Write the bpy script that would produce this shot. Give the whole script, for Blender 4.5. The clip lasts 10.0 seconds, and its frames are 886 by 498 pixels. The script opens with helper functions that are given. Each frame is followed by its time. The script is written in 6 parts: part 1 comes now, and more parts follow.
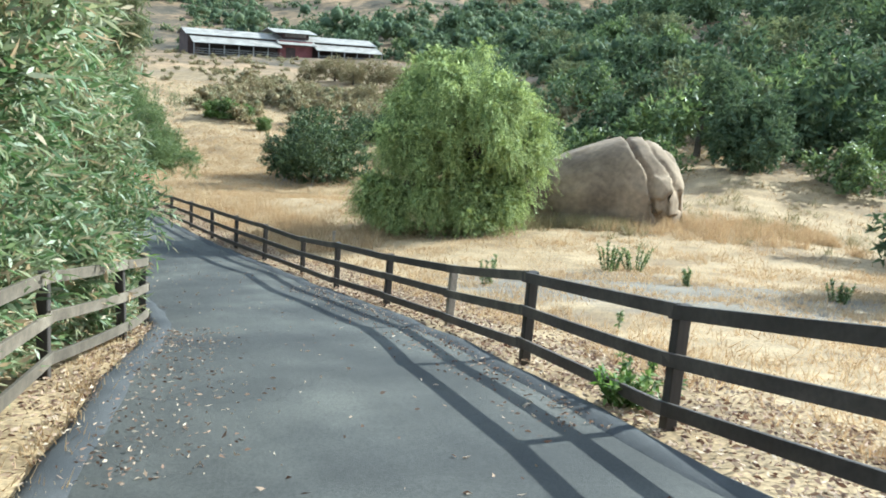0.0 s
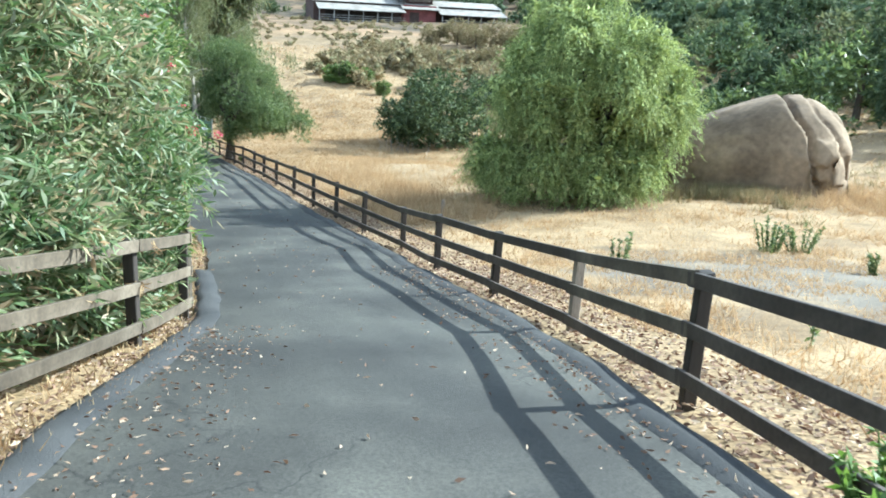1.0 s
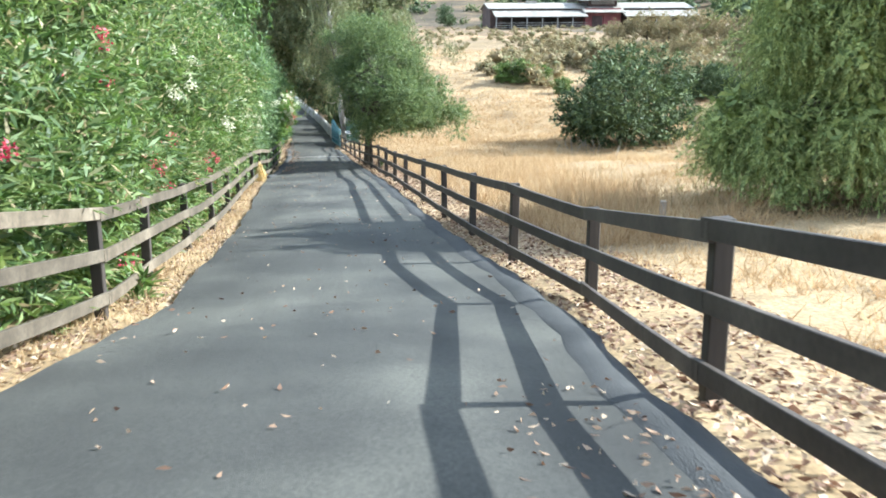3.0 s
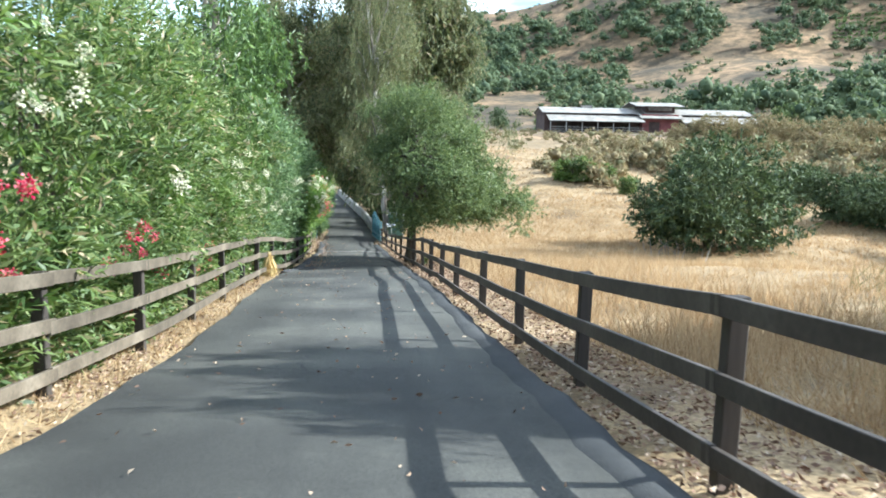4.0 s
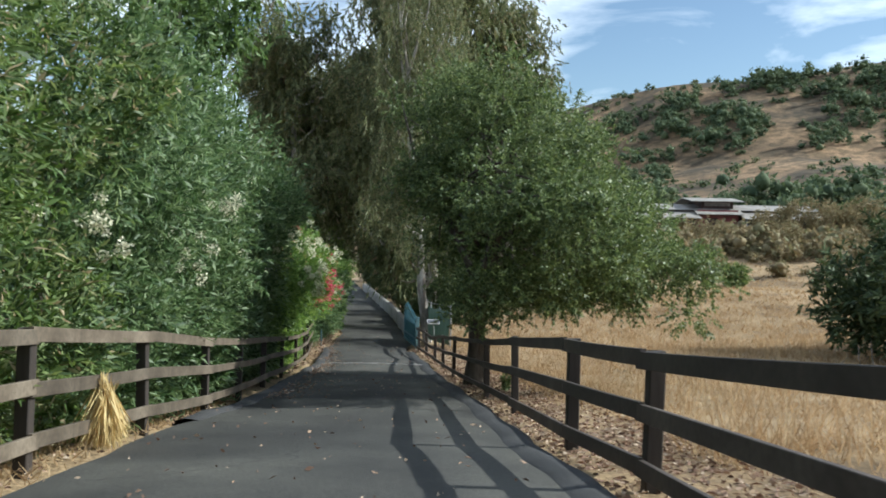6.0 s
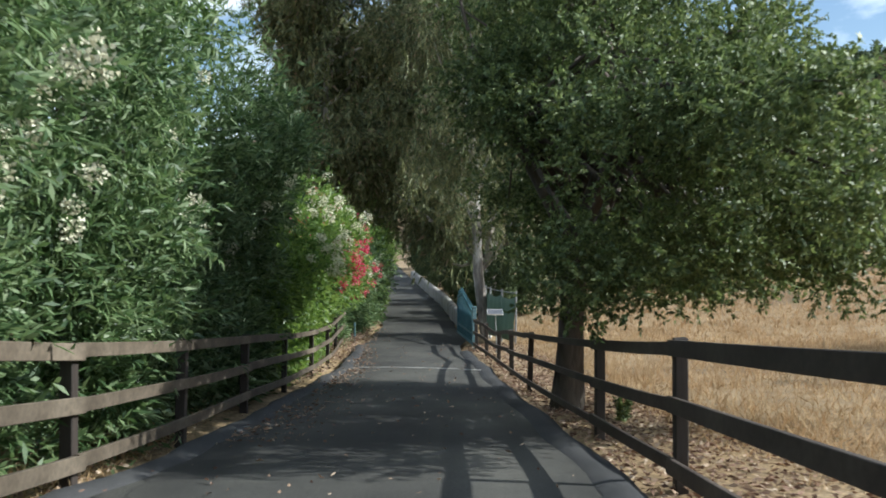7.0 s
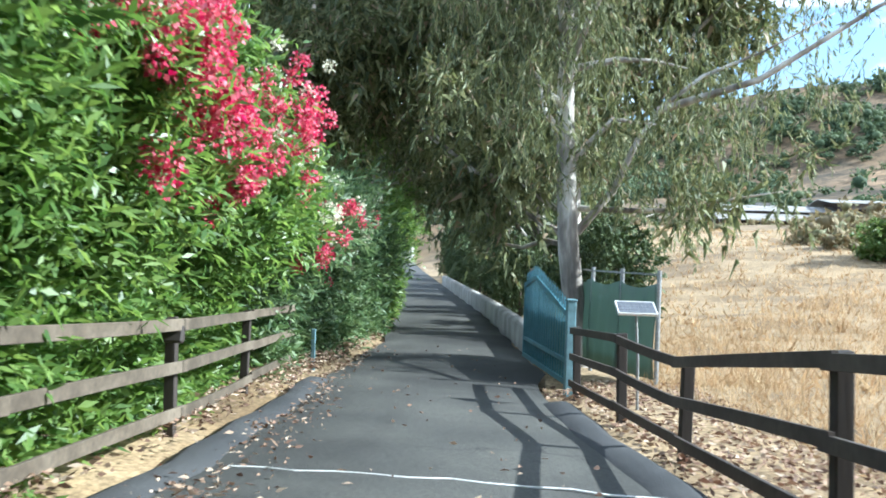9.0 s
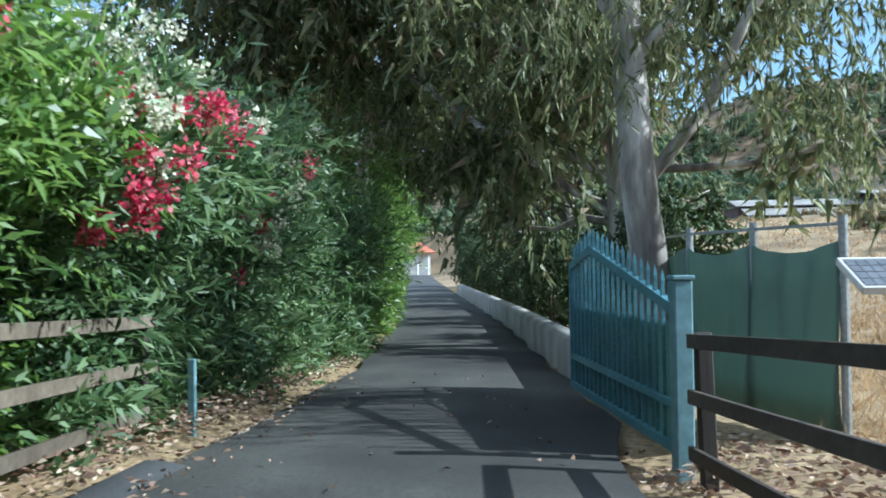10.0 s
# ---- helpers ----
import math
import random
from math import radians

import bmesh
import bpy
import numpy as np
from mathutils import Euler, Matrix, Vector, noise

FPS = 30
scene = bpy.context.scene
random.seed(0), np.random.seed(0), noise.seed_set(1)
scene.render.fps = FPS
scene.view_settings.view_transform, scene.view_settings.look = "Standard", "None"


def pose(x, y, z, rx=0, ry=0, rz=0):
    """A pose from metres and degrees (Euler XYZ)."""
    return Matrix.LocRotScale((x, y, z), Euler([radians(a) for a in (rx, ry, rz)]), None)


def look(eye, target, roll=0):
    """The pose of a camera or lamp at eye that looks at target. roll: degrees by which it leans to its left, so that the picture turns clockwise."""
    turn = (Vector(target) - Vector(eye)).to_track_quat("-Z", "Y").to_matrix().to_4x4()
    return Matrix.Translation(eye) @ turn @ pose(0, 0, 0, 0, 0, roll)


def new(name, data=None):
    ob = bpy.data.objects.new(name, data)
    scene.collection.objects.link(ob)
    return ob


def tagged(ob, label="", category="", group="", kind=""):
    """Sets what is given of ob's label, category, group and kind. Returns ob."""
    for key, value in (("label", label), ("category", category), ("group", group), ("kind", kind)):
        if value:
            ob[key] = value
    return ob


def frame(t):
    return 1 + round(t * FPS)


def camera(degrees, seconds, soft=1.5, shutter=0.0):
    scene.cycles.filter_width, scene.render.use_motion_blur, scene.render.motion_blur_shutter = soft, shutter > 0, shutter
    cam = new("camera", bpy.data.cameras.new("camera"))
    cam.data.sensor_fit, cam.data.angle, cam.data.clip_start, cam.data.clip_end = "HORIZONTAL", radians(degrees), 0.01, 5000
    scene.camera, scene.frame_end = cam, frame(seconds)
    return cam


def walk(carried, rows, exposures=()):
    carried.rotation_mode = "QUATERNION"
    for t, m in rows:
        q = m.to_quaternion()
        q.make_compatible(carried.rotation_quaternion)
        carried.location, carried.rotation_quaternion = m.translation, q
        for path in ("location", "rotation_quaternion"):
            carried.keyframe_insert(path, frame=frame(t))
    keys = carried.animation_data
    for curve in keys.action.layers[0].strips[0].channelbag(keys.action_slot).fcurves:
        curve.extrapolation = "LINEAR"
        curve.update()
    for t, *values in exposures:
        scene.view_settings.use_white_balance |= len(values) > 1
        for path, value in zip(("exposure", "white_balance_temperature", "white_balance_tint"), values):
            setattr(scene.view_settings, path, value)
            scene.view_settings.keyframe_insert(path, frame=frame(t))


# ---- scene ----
cam = camera(54.1, 10.0, 1.8, 0.12)
EXPOSURES = [(0.0, 1.28, 5600, -3), (0.5, 1.36, 5550, -3), (1.2, 1.52, 5550, -3), (2.0, 1.58, 5650, 1), (3.5, 1.78, 5800, 2), (4.0, 1.5, 5750, 2), (4.5, 1.24, 5700, 3), (5.0, 0.84, 5750, 1), (5.5, 0.46, 5950, 3), (7.0, 0.55, 6050, 6), (7.5, 1.0, 5150, 9), (8.0, 1.2, 5050, 11), (8.5, 1.57, 5100, 9), (9.0, 1.5, 5450, 2), (9.5, 1.26, 5450, -1), (10.0, 0.92, 5200, 0)]
PATH = [
    (0, (0.606, 2.261, 9.404), (0.514, 4.21, 8.966), 4.1),
    (0.5, (0.569, 3.724, 9.153), (0.36, 5.655, 8.676), 3.0),
    (1, (0.45, 5.307, 8.84), (0.087, 7.202, 8.313), 3.1),
    (1.5, (0.18, 7.305, 8.397), (-0.32, 9.162, 7.848), 3.5),
    (2, (-0.331, 9.521, 7.813), (-0.869, 11.361, 7.241), 3.1),
    (3.3, (-2.765, 16.898, 6.044), (-3.589, 18.667, 5.607), -0.3),
    (3.5, (-3.352, 17.988, 5.841), (-4.198, 19.76, 5.461), 0.4),
    (4, (-4.803, 20.788, 5.297), (-5.684, 22.564, 5.033), 1.1),
    (4.5, (-6.426, 23.794, 4.817), (-7.28, 25.595, 4.658), 1.4),
    (5, (-8.197, 26.926, 4.354), (-8.985, 28.764, 4.304), 0.8),
    (5.5, (-10.203, 30.027, 3.942), (-11.053, 31.838, 3.929), 0.8),
    (5.7, (-11.001, 31.195, 3.741), (-11.899, 32.981, 3.729), 0.9),
    (7, (-15.007, 37.644, 2.941), (-16.067, 39.339, 2.899), 0.5),
    (7.5, (-16.747, 40.219, 2.532), (-17.833, 41.898, 2.496), 0.1),
    (8, (-18.32, 42.633, 2.215), (-19.418, 44.305, 2.2), 0.8),
    (8.2, (-18.988, 43.69, 2.087), (-20.087, 45.361, 2.079), 0.2),
    (8.5, (-19.859, 45.035, 1.866), (-20.965, 46.701, 1.866), 1.8),
    (9, (-21.493, 47.529, 1.534), (-22.623, 49.18, 1.542), 2.0),
    (9.5, (-22.858, 49.805, 1.308), (-24.027, 51.428, 1.325), -0.2),
    (10, (-24.067, 51.789, 1.126), (-25.234, 53.413, 1.168), -0.7),
]
walk(cam, [(t, look(eye, target, roll)) for t, eye, target, roll in PATH], EXPOSURES)

# ---- light ----
SUN_AZ, SUN_EL = radians(59.0), radians(32.5)
SUN_DIR = Vector((math.sin(SUN_AZ) * math.cos(SUN_EL), math.cos(SUN_AZ) * math.cos(SUN_EL), math.sin(SUN_EL)))
sun = new("sun", bpy.data.lights.new("sun", "SUN"))
sun.data.energy, sun.data.angle, sun.data.color = 5.0, radians(0.6), (1.0, 0.955, 0.88)
sun.matrix_basis = look(SUN_DIR * 100, (0, 0, 0))

world = bpy.data.worlds.new("sky")
scene.world = world
world.use_nodes = True
wn, wl = world.node_tree.nodes, world.node_tree.links
wn.clear()
sky = wn.new("ShaderNodeTexSky")
sky.sky_type, sky.sun_disc = "NISHITA", False
sky.sun_elevation, sky.sun_rotation = SUN_EL, SUN_AZ
sky.air_density, sky.dust_density, sky.ozone_density = 1.0, 0.6, 1.5
coord, stretch, cloud, ramp, blend = (wn.new("ShaderNode" + k) for k in ("TexCoord", "Mapping", "TexNoise", "ValToRGB", "MixRGB"))
stretch.inputs["Scale"].default_value = (2.0, 2.0, 8.0)
stretch.inputs["Rotation"].default_value = (0.25, 0.1, 0.4)
cloud.inputs["Scale"].default_value, cloud.inputs["Detail"].default_value, cloud.inputs["Roughness"].default_value = 1.7, 7.0, 0.55
cloud.inputs["Distortion"].default_value = 0.7
ramp.color_ramp.elements[0].position, ramp.color_ramp.elements[1].position = 0.40, 0.74
ramp.color_ramp.elements[1].color = (0.85, 0.85, 0.85, 1)
blend.inputs["Color2"].default_value = (14.0, 14.3, 14.8, 1)
bg, out = wn.new("ShaderNodeBackground"), wn.new("ShaderNodeOutputWorld")
bg.inputs["Strength"].default_value = 0.105
wl.new(coord.outputs["Generated"], stretch.inputs["Vector"])
wl.new(stretch.outputs["Vector"], cloud.inputs["Vector"])
wl.new(cloud.outputs["Fac"], ramp.inputs["Fac"])
wl.new(ramp.outputs["Color"], blend.inputs["Fac"])
wl.new(sky.outputs["Color"], blend.inputs["Color1"])
wl.new(blend.outputs["Color"], bg.inputs["Color"])
wl.new(bg.outputs["Background"], out.inputs["Surface"])


# ---- materials ----
def nodes_of(name):
    m = bpy.data.materials.new(name)
    m.use_nodes = True
    return m, m.node_tree.nodes, m.node_tree.links


def surface(name, colours, scale=4.0, rough=0.8, bump=0.3, fine=60.0, metallic=0.0, by_object=0.0, stretch_axes=(1, 1, 1), detail=6.0):
    """A solid surface: two scales of noise mix the colours, fine grain gives the relief."""
    m, n, l = nodes_of(name)
    p = n["Principled BSDF"]
    p.inputs["Roughness"].default_value, p.inputs["Metallic"].default_value = rough, metallic
    tc, mp = n.new("ShaderNodeTexCoord"), n.new("ShaderNodeMapping")
    mp.inputs["Scale"].default_value = stretch_axes
    l.new(tc.outputs["Object"], mp.inputs["Vector"])
    big, small, mix = n.new("ShaderNodeTexNoise"), n.new("ShaderNodeTexNoise"), n.new("ShaderNodeMixRGB")
    big.inputs["Scale"].default_value, big.inputs["Detail"].default_value = scale, detail
    small.inputs["Scale"].default_value, small.inputs["Detail"].default_value = fine, 4.0
    for k in (big, small):
        l.new(mp.outputs["Vector"], k.inputs["Vector"])
    cr = n.new("ShaderNodeValToRGB")
    els = cr.color_ramp.elements
    while len(els) < len(colours):
        els.new(0.5)
    for i, c in enumerate(colours):
        els[i].position = 0.36 + 0.28 * i / max(1, len(colours) - 1)
        els[i].color = (*c, 1)
    mix.blend_type = "OVERLAY"
    mix.inputs["Fac"].default_value = 0.55
    l.new(big.outputs["Fac"], cr.inputs["Fac"])
    l.new(cr.outputs["Color"], mix.inputs["Color1"])
    l.new(small.outputs["Fac"], mix.inputs["Color2"])
    last = mix.outputs["Color"]
    if by_object:
        oi, hv, mr = n.new("ShaderNodeObjectInfo"), n.new("ShaderNodeHueSaturation"), n.new("ShaderNodeMapRange")
        mr.inputs["To Min"].default_value, mr.inputs["To Max"].default_value = 1 - by_object, 1 + by_object
        l.new(oi.outputs["Random"], mr.inputs["Value"])
        l.new(mr.outputs["Result"], hv.inputs["Value"])
        l.new(last, hv.inputs["Color"])
        last = hv.outputs["Color"]
    l.new(last, p.inputs["Base Color"])
    if bump:
        bp = n.new("ShaderNodeBump")
        bp.inputs["Strength"].default_value, bp.inputs["Distance"].default_value = bump, 0.02
        l.new(small.outputs["Fac"], bp.inputs["Height"])
        l.new(bp.outputs["Normal"], p.inputs["Normal"])
    return m


def leafy(name, colours, through_light=0.4, rough=0.5, dry=None, dry_share=0.0, patches=()):
    """Leaves: every leaf its own colour along the given row, light passes through them; patches: growth of another colour in places."""
    m, n, l = nodes_of(name)
    p = n["Principled BSDF"]
    p.inputs["Roughness"].default_value = rough
    geo, cr = n.new("ShaderNodeNewGeometry"), n.new("ShaderNodeValToRGB")
    els = cr.color_ramp.elements
    cols = list(colours) + ([dry] if dry else [])
    while len(els) < len(cols):
        els.new(0.5)
    top = 1.0 - dry_share
    for i, c in enumerate(colours):
        els[i].position = top * i / max(1, len(colours) - 1) * 0.98
        els[i].color = (*c, 1)
    if dry:
        els[len(cols) - 1].position = min(1.0, top + 0.01)
        els[len(cols) - 1].color = (*dry, 1)
    l.new(geo.outputs["Random Per Island"], cr.inputs["Fac"])
    tr, mx = n.new("ShaderNodeBsdfTranslucent"), n.new("ShaderNodeMixShader")
    hv = n.new("ShaderNodeHueSaturation")
    hv.inputs["Value"].default_value, hv.inputs["Saturation"].default_value, hv.inputs["Hue"].default_value = 1.5, 1.1, 0.485
    last = cr.outputs["Color"]
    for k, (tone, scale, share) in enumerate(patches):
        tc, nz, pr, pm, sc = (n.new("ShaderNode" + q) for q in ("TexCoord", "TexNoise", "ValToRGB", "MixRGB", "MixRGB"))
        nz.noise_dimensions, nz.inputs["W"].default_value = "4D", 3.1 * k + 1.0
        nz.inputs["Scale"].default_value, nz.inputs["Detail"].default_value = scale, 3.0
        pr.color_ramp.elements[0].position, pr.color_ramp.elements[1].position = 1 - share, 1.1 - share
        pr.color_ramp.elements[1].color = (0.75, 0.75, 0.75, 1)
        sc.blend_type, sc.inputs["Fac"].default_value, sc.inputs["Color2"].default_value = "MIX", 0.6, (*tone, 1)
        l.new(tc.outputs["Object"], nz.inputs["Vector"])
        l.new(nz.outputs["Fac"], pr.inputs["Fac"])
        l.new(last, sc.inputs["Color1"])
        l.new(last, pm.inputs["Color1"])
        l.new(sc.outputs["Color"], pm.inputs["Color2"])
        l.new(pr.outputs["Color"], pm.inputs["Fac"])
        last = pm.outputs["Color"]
    l.new(last, hv.inputs["Color"])
    l.new(hv.outputs["Color"], tr.inputs["Color"])
    l.new(last, p.inputs["Base Color"])
    mx.inputs["Fac"].default_value = through_light
    l.new(p.outputs["BSDF"], mx.inputs[1])
    l.new(tr.outputs["BSDF"], mx.inputs[2])
    l.new(mx.outputs["Shader"], n["Material Output"].inputs["Surface"])
    return m


M_ASPHALT = surface("asphalt", [(0.034, 0.034, 0.0325), (0.053, 0.053, 0.0495), (0.081, 0.08, 0.0725)], 0.55, 0.82, 0.35, 220.0)


def cracked(m):
    """Fine dark cracks and pale worn patches over the asphalt."""
    n, l = m.node_tree.nodes, m.node_tree.links
    p = n["Principled BSDF"]
    last = p.inputs["Base Color"].links[0].from_socket
    tc, warp, add, vo, cr, nz, mask, mul, mx = (n.new("ShaderNode" + k) for k in ("TexCoord", "TexNoise", "MixRGB", "TexVoronoi", "ValToRGB", "TexNoise", "ValToRGB", "Math", "MixRGB"))
    warp.inputs["Scale"].default_value, warp.inputs["Detail"].default_value = 1.6, 5.0
    add.blend_type, add.inputs["Fac"].default_value = "ADD", 0.9
    vo.feature, vo.inputs["Scale"].default_value = "DISTANCE_TO_EDGE", 0.55
    cr.color_ramp.elements[0].position, cr.color_ramp.elements[1].position = 0.0, 0.009
    cr.color_ramp.elements[0].color, cr.color_ramp.elements[1].color = (1, 1, 1, 1), (0, 0, 0, 1)
    nz.inputs["Scale"].default_value = 0.35
    mask.color_ramp.elements[0].position, mask.color_ramp.elements[1].position = 0.53, 0.60
    mul.operation = "MULTIPLY"
    mx.inputs["Color2"].default_value = (0.024, 0.024, 0.024, 1)
    l.new(tc.outputs["Object"], warp.inputs["Vector"])
    l.new(tc.outputs["Object"], add.inputs["Color1"])
    l.new(warp.outputs["Color"], add.inputs["Color2"])
    l.new(add.outputs["Color"], vo.inputs["Vector"])
    l.new(vo.outputs["Distance"], cr.inputs["Fac"])
    l.new(tc.outputs["Object"], nz.inputs["Vector"])
    l.new(nz.outputs["Fac"], mask.inputs["Fac"])
    l.new(cr.outputs["Color"], mul.inputs[0])
    l.new(mask.outputs["Color"], mul.inputs[1])
    l.new(mul.outputs["Value"], mx.inputs["Fac"])
    l.new(last, mx.inputs["Color1"])
    l.new(mx.outputs["Color"], p.inputs["Base Color"])


cracked(M_ASPHALT)


def layered(m, layers):
    """Multiplies noise of several scales over a surface: turn, scale, share, dark, light, detail."""
    n, l = m.node_tree.nodes, m.node_tree.links
    p = n["Principled BSDF"]
    for turn, scale, fac, lo, hi, detail in layers:
        last = p.inputs["Base Color"].links[0].from_socket
        tc, ro, mp, nz, cr, mx = (n.new("ShaderNode" + k) for k in ("TexCoord", "Mapping", "Mapping", "TexNoise", "ValToRGB", "MixRGB"))
        ro.inputs["Rotation"].default_value = (0, 0, radians(-turn))
        mp.inputs["Scale"].default_value = scale
        nz.inputs["Scale"].default_value, nz.inputs["Detail"].default_value = 1.0, detail
        cr.color_ramp.elements[0].position, cr.color_ramp.elements[1].position = 0.36, 0.66
        cr.color_ramp.elements[0].color, cr.color_ramp.elements[1].color = (*lo, 1), (*hi, 1)
        mx.blend_type, mx.inputs["Fac"].default_value = "MULTIPLY", fac
        l.new(tc.outputs["Object"], ro.inputs["Vector"])
        l.new(ro.outputs["Vector"], mp.inputs["Vector"])
        l.new(mp.outputs["Vector"], nz.inputs["Vector"])
        l.new(nz.outputs["Fac"], cr.inputs["Fac"])
        l.new(last, mx.inputs["Color1"])
        l.new(cr.outputs["Color"], mx.inputs["Color2"])
        l.new(mx.outputs["Color"], p.inputs["Base Color"])


# long streaks along the lane, stains, coarse stones
layered(M_ASPHALT, ((31.0, (1.5, 0.07, 1.0), 0.8, (0.72, 0.72, 0.72), (1.18, 1.18, 1.16), 4.0), (0.0, (0.5, 0.5, 0.5), 0.75, (0.66, 0.67, 0.68), (1.16, 1.15, 1.12), 9.0), (0.0, (45.0, 45.0, 45.0), 0.6, (0.6, 0.6, 0.6), (1.5, 1.48, 1.42), 2.0)))
M_BERM = surface("berm asphalt", [(0.030, 0.032, 0.035), (0.055, 0.056, 0.058)], 1.2, 0.85, 0.5, 90.0)
M_CONCRETE = surface("old concrete", [(0.26, 0.25, 0.23), (0.42, 0.40, 0.37)], 1.5, 0.9, 0.4, 60.0)
M_FIELD = surface("dry field", [(0.175, 0.119, 0.061), (0.263, 0.187, 0.10), (0.32, 0.237, 0.137), (0.273, 0.197, 0.109)], 0.35, 0.95, 0.5, 14.0, detail=9.0)


def hill_soil(m):
    """Browner bare soil with darker low brush on the far hill."""
    n, l = m.node_tree.nodes, m.node_tree.links
    p = n["Principled BSDF"]
    last = p.inputs["Base Color"].links[0].from_socket
    tc, sep, mr, mx, nz, cr = (n.new("ShaderNode" + k) for k in ("TexCoord", "SeparateXYZ", "MapRange", "MixRGB", "TexNoise", "ValToRGB"))
    nz.inputs["Scale"].default_value, nz.inputs["Detail"].default_value = 0.045, 8.0
    cr.color_ramp.elements[0].position, cr.color_ramp.elements[1].position = 0.40, 0.62
    cr.color_ramp.elements[0].color, cr.color_ramp.elements[1].color = (0.085, 0.062, 0.034, 1), (0.30, 0.195, 0.108, 1)
    fine, fr, fm = n.new("ShaderNodeTexNoise"), n.new("ShaderNodeValToRGB"), n.new("ShaderNodeMixRGB")
    fine.inputs["Scale"].default_value, fine.inputs["Detail"].default_value = 0.3, 8.0
    fr.color_ramp.elements[0].position, fr.color_ramp.elements[1].position = 0.42, 0.58
    fr.color_ramp.elements[0].color, fr.color_ramp.elements[1].color = (0.35, 0.38, 0.33, 1), (1, 1, 1, 1)
    fm.blend_type, fm.inputs["Fac"].default_value = "MULTIPLY", 0.8
    l.new(tc.outputs["Object"], fine.inputs["Vector"])
    l.new(fine.outputs["Fac"], fr.inputs["Fac"])
    l.new(cr.outputs["Color"], fm.inputs["Color1"])
    l.new(fr.outputs["Color"], fm.inputs["Color2"])
    mr.inputs["From Min"].default_value, mr.inputs["From Max"].default_value = 100, 150
    l.new(tc.outputs["Object"], sep.inputs["Vector"])
    l.new(tc.outputs["Object"], nz.inputs["Vector"])
    l.new(nz.outputs["Fac"], cr.inputs["Fac"])
    l.new(sep.outputs["Y"], mr.inputs["Value"])
    l.new(mr.outputs["Result"], mx.inputs["Fac"])
    l.new(last, mx.inputs["Color1"])
    l.new(fm.outputs["Color"], mx.inputs["Color2"])
    l.new(mx.outputs["Color"], p.inputs["Base Color"])



def grey_patch(m, centre, reach):
    """A ragged grey patch: some dirt, mostly a dashboard reflection painted into the soil colour."""
    n, l = m.node_tree.nodes, m.node_tree.links
    p = n["Principled BSDF"]
    last = p.inputs["Base Color"].links[0].from_socket
    tc, mp, ln, nz, ad, cr, mx = (n.new("ShaderNode" + k) for k in ("TexCoord", "Mapping", "VectorMath", "TexNoise", "Math", "ValToRGB", "MixRGB"))
    mp.vector_type = "TEXTURE"
    mp.inputs["Location"].default_value, mp.inputs["Scale"].default_value = (*centre, 0), (*reach, 1e6)
    ln.operation, ad.operation = "LENGTH", "MULTIPLY_ADD"
    nz.inputs["Scale"].default_value, nz.inputs["Detail"].default_value = 0.7, 6.0
    ad.inputs[1].default_value = 1.6
    cr.color_ramp.elements[0].position, cr.color_ramp.elements[1].position = 0.55, 0.95
    cr.color_ramp.elements[0].color, cr.color_ramp.elements[1].color = (0.82, 0.82, 0.82, 1), (0, 0, 0, 1)
    mx.inputs["Color2"].default_value = (0.13, 0.122, 0.11, 1)
    fit = n.new("ShaderNodeMath")
    fit.operation = "SUBTRACT"
    fit.inputs[1].default_value = 0.8
    l.new(tc.outputs["Object"], mp.inputs["Vector"])
    l.new(mp.outputs["Vector"], ln.inputs[0])
    l.new(tc.outputs["Object"], nz.inputs["Vector"])
    l.new(nz.outputs["Fac"], ad.inputs[0])
    l.new(ln.outputs["Value"], ad.inputs[2])
    l.new(ad.outputs["Value"], fit.inputs[0])
    l.new(fit.outputs["Value"], cr.inputs["Fac"])
    l.new(cr.outputs["Color"], mx.inputs["Fac"])
    l.new(last, mx.inputs["Color1"])
    l.new(mx.outputs["Color"], p.inputs["Base Color"])


hill_soil(M_FIELD)
grey_patch(M_FIELD, (4.6, 20.4), (6.6, 4.2))
layered(M_FIELD, ((0.0, (1.3, 1.3, 1.3), 0.7, (0.72, 0.70, 0.66), (1.18, 1.17, 1.15), 8.0), (0.0, (26.0, 26.0, 26.0), 0.75, (0.58, 0.55, 0.50), (1.38, 1.38, 1.36), 5.0)))
# fence light put into two browns: backlit field fence dark, sunlit hedge fence pale
M_RAIL = surface("brown paint", [(0.035, 0.025, 0.020), (0.055, 0.042, 0.034), (0.078, 0.062, 0.05)], 1.6, 0.65, 0.08, 25.0, by_object=0.25)
M_RAILPALE = surface("pale brown paint", [(0.055, 0.042, 0.028), (0.096, 0.076, 0.053), (0.148, 0.121, 0.088)], 1.6, 0.75, 0.10, 30.0, by_object=0.25)
M_POST = surface("brown post", [(0.030, 0.023, 0.018), (0.050, 0.039, 0.032)], 1.6, 0.7, 0.08, 25.0, by_object=0.25, stretch_axes=(1, 1, 0.15))
M_BARE = surface("bare weathered wood", [(0.22, 0.18, 0.14), (0.36, 0.31, 0.26)], 4.0, 0.8, 0.4, 50.0, stretch_axes=(1, 1, 0.2))
M_ROCK = surface("granite", [(0.105, 0.074, 0.046), (0.19, 0.136, 0.086), (0.27, 0.198, 0.128)], 0.35, 0.9, 0.12, 5.0, detail=5.0)
M_BARK = surface("bark", [(0.05, 0.04, 0.032), (0.11, 0.09, 0.07)], 3.0, 0.9, 0.9, 22.0, stretch_axes=(1, 1, 0.25))
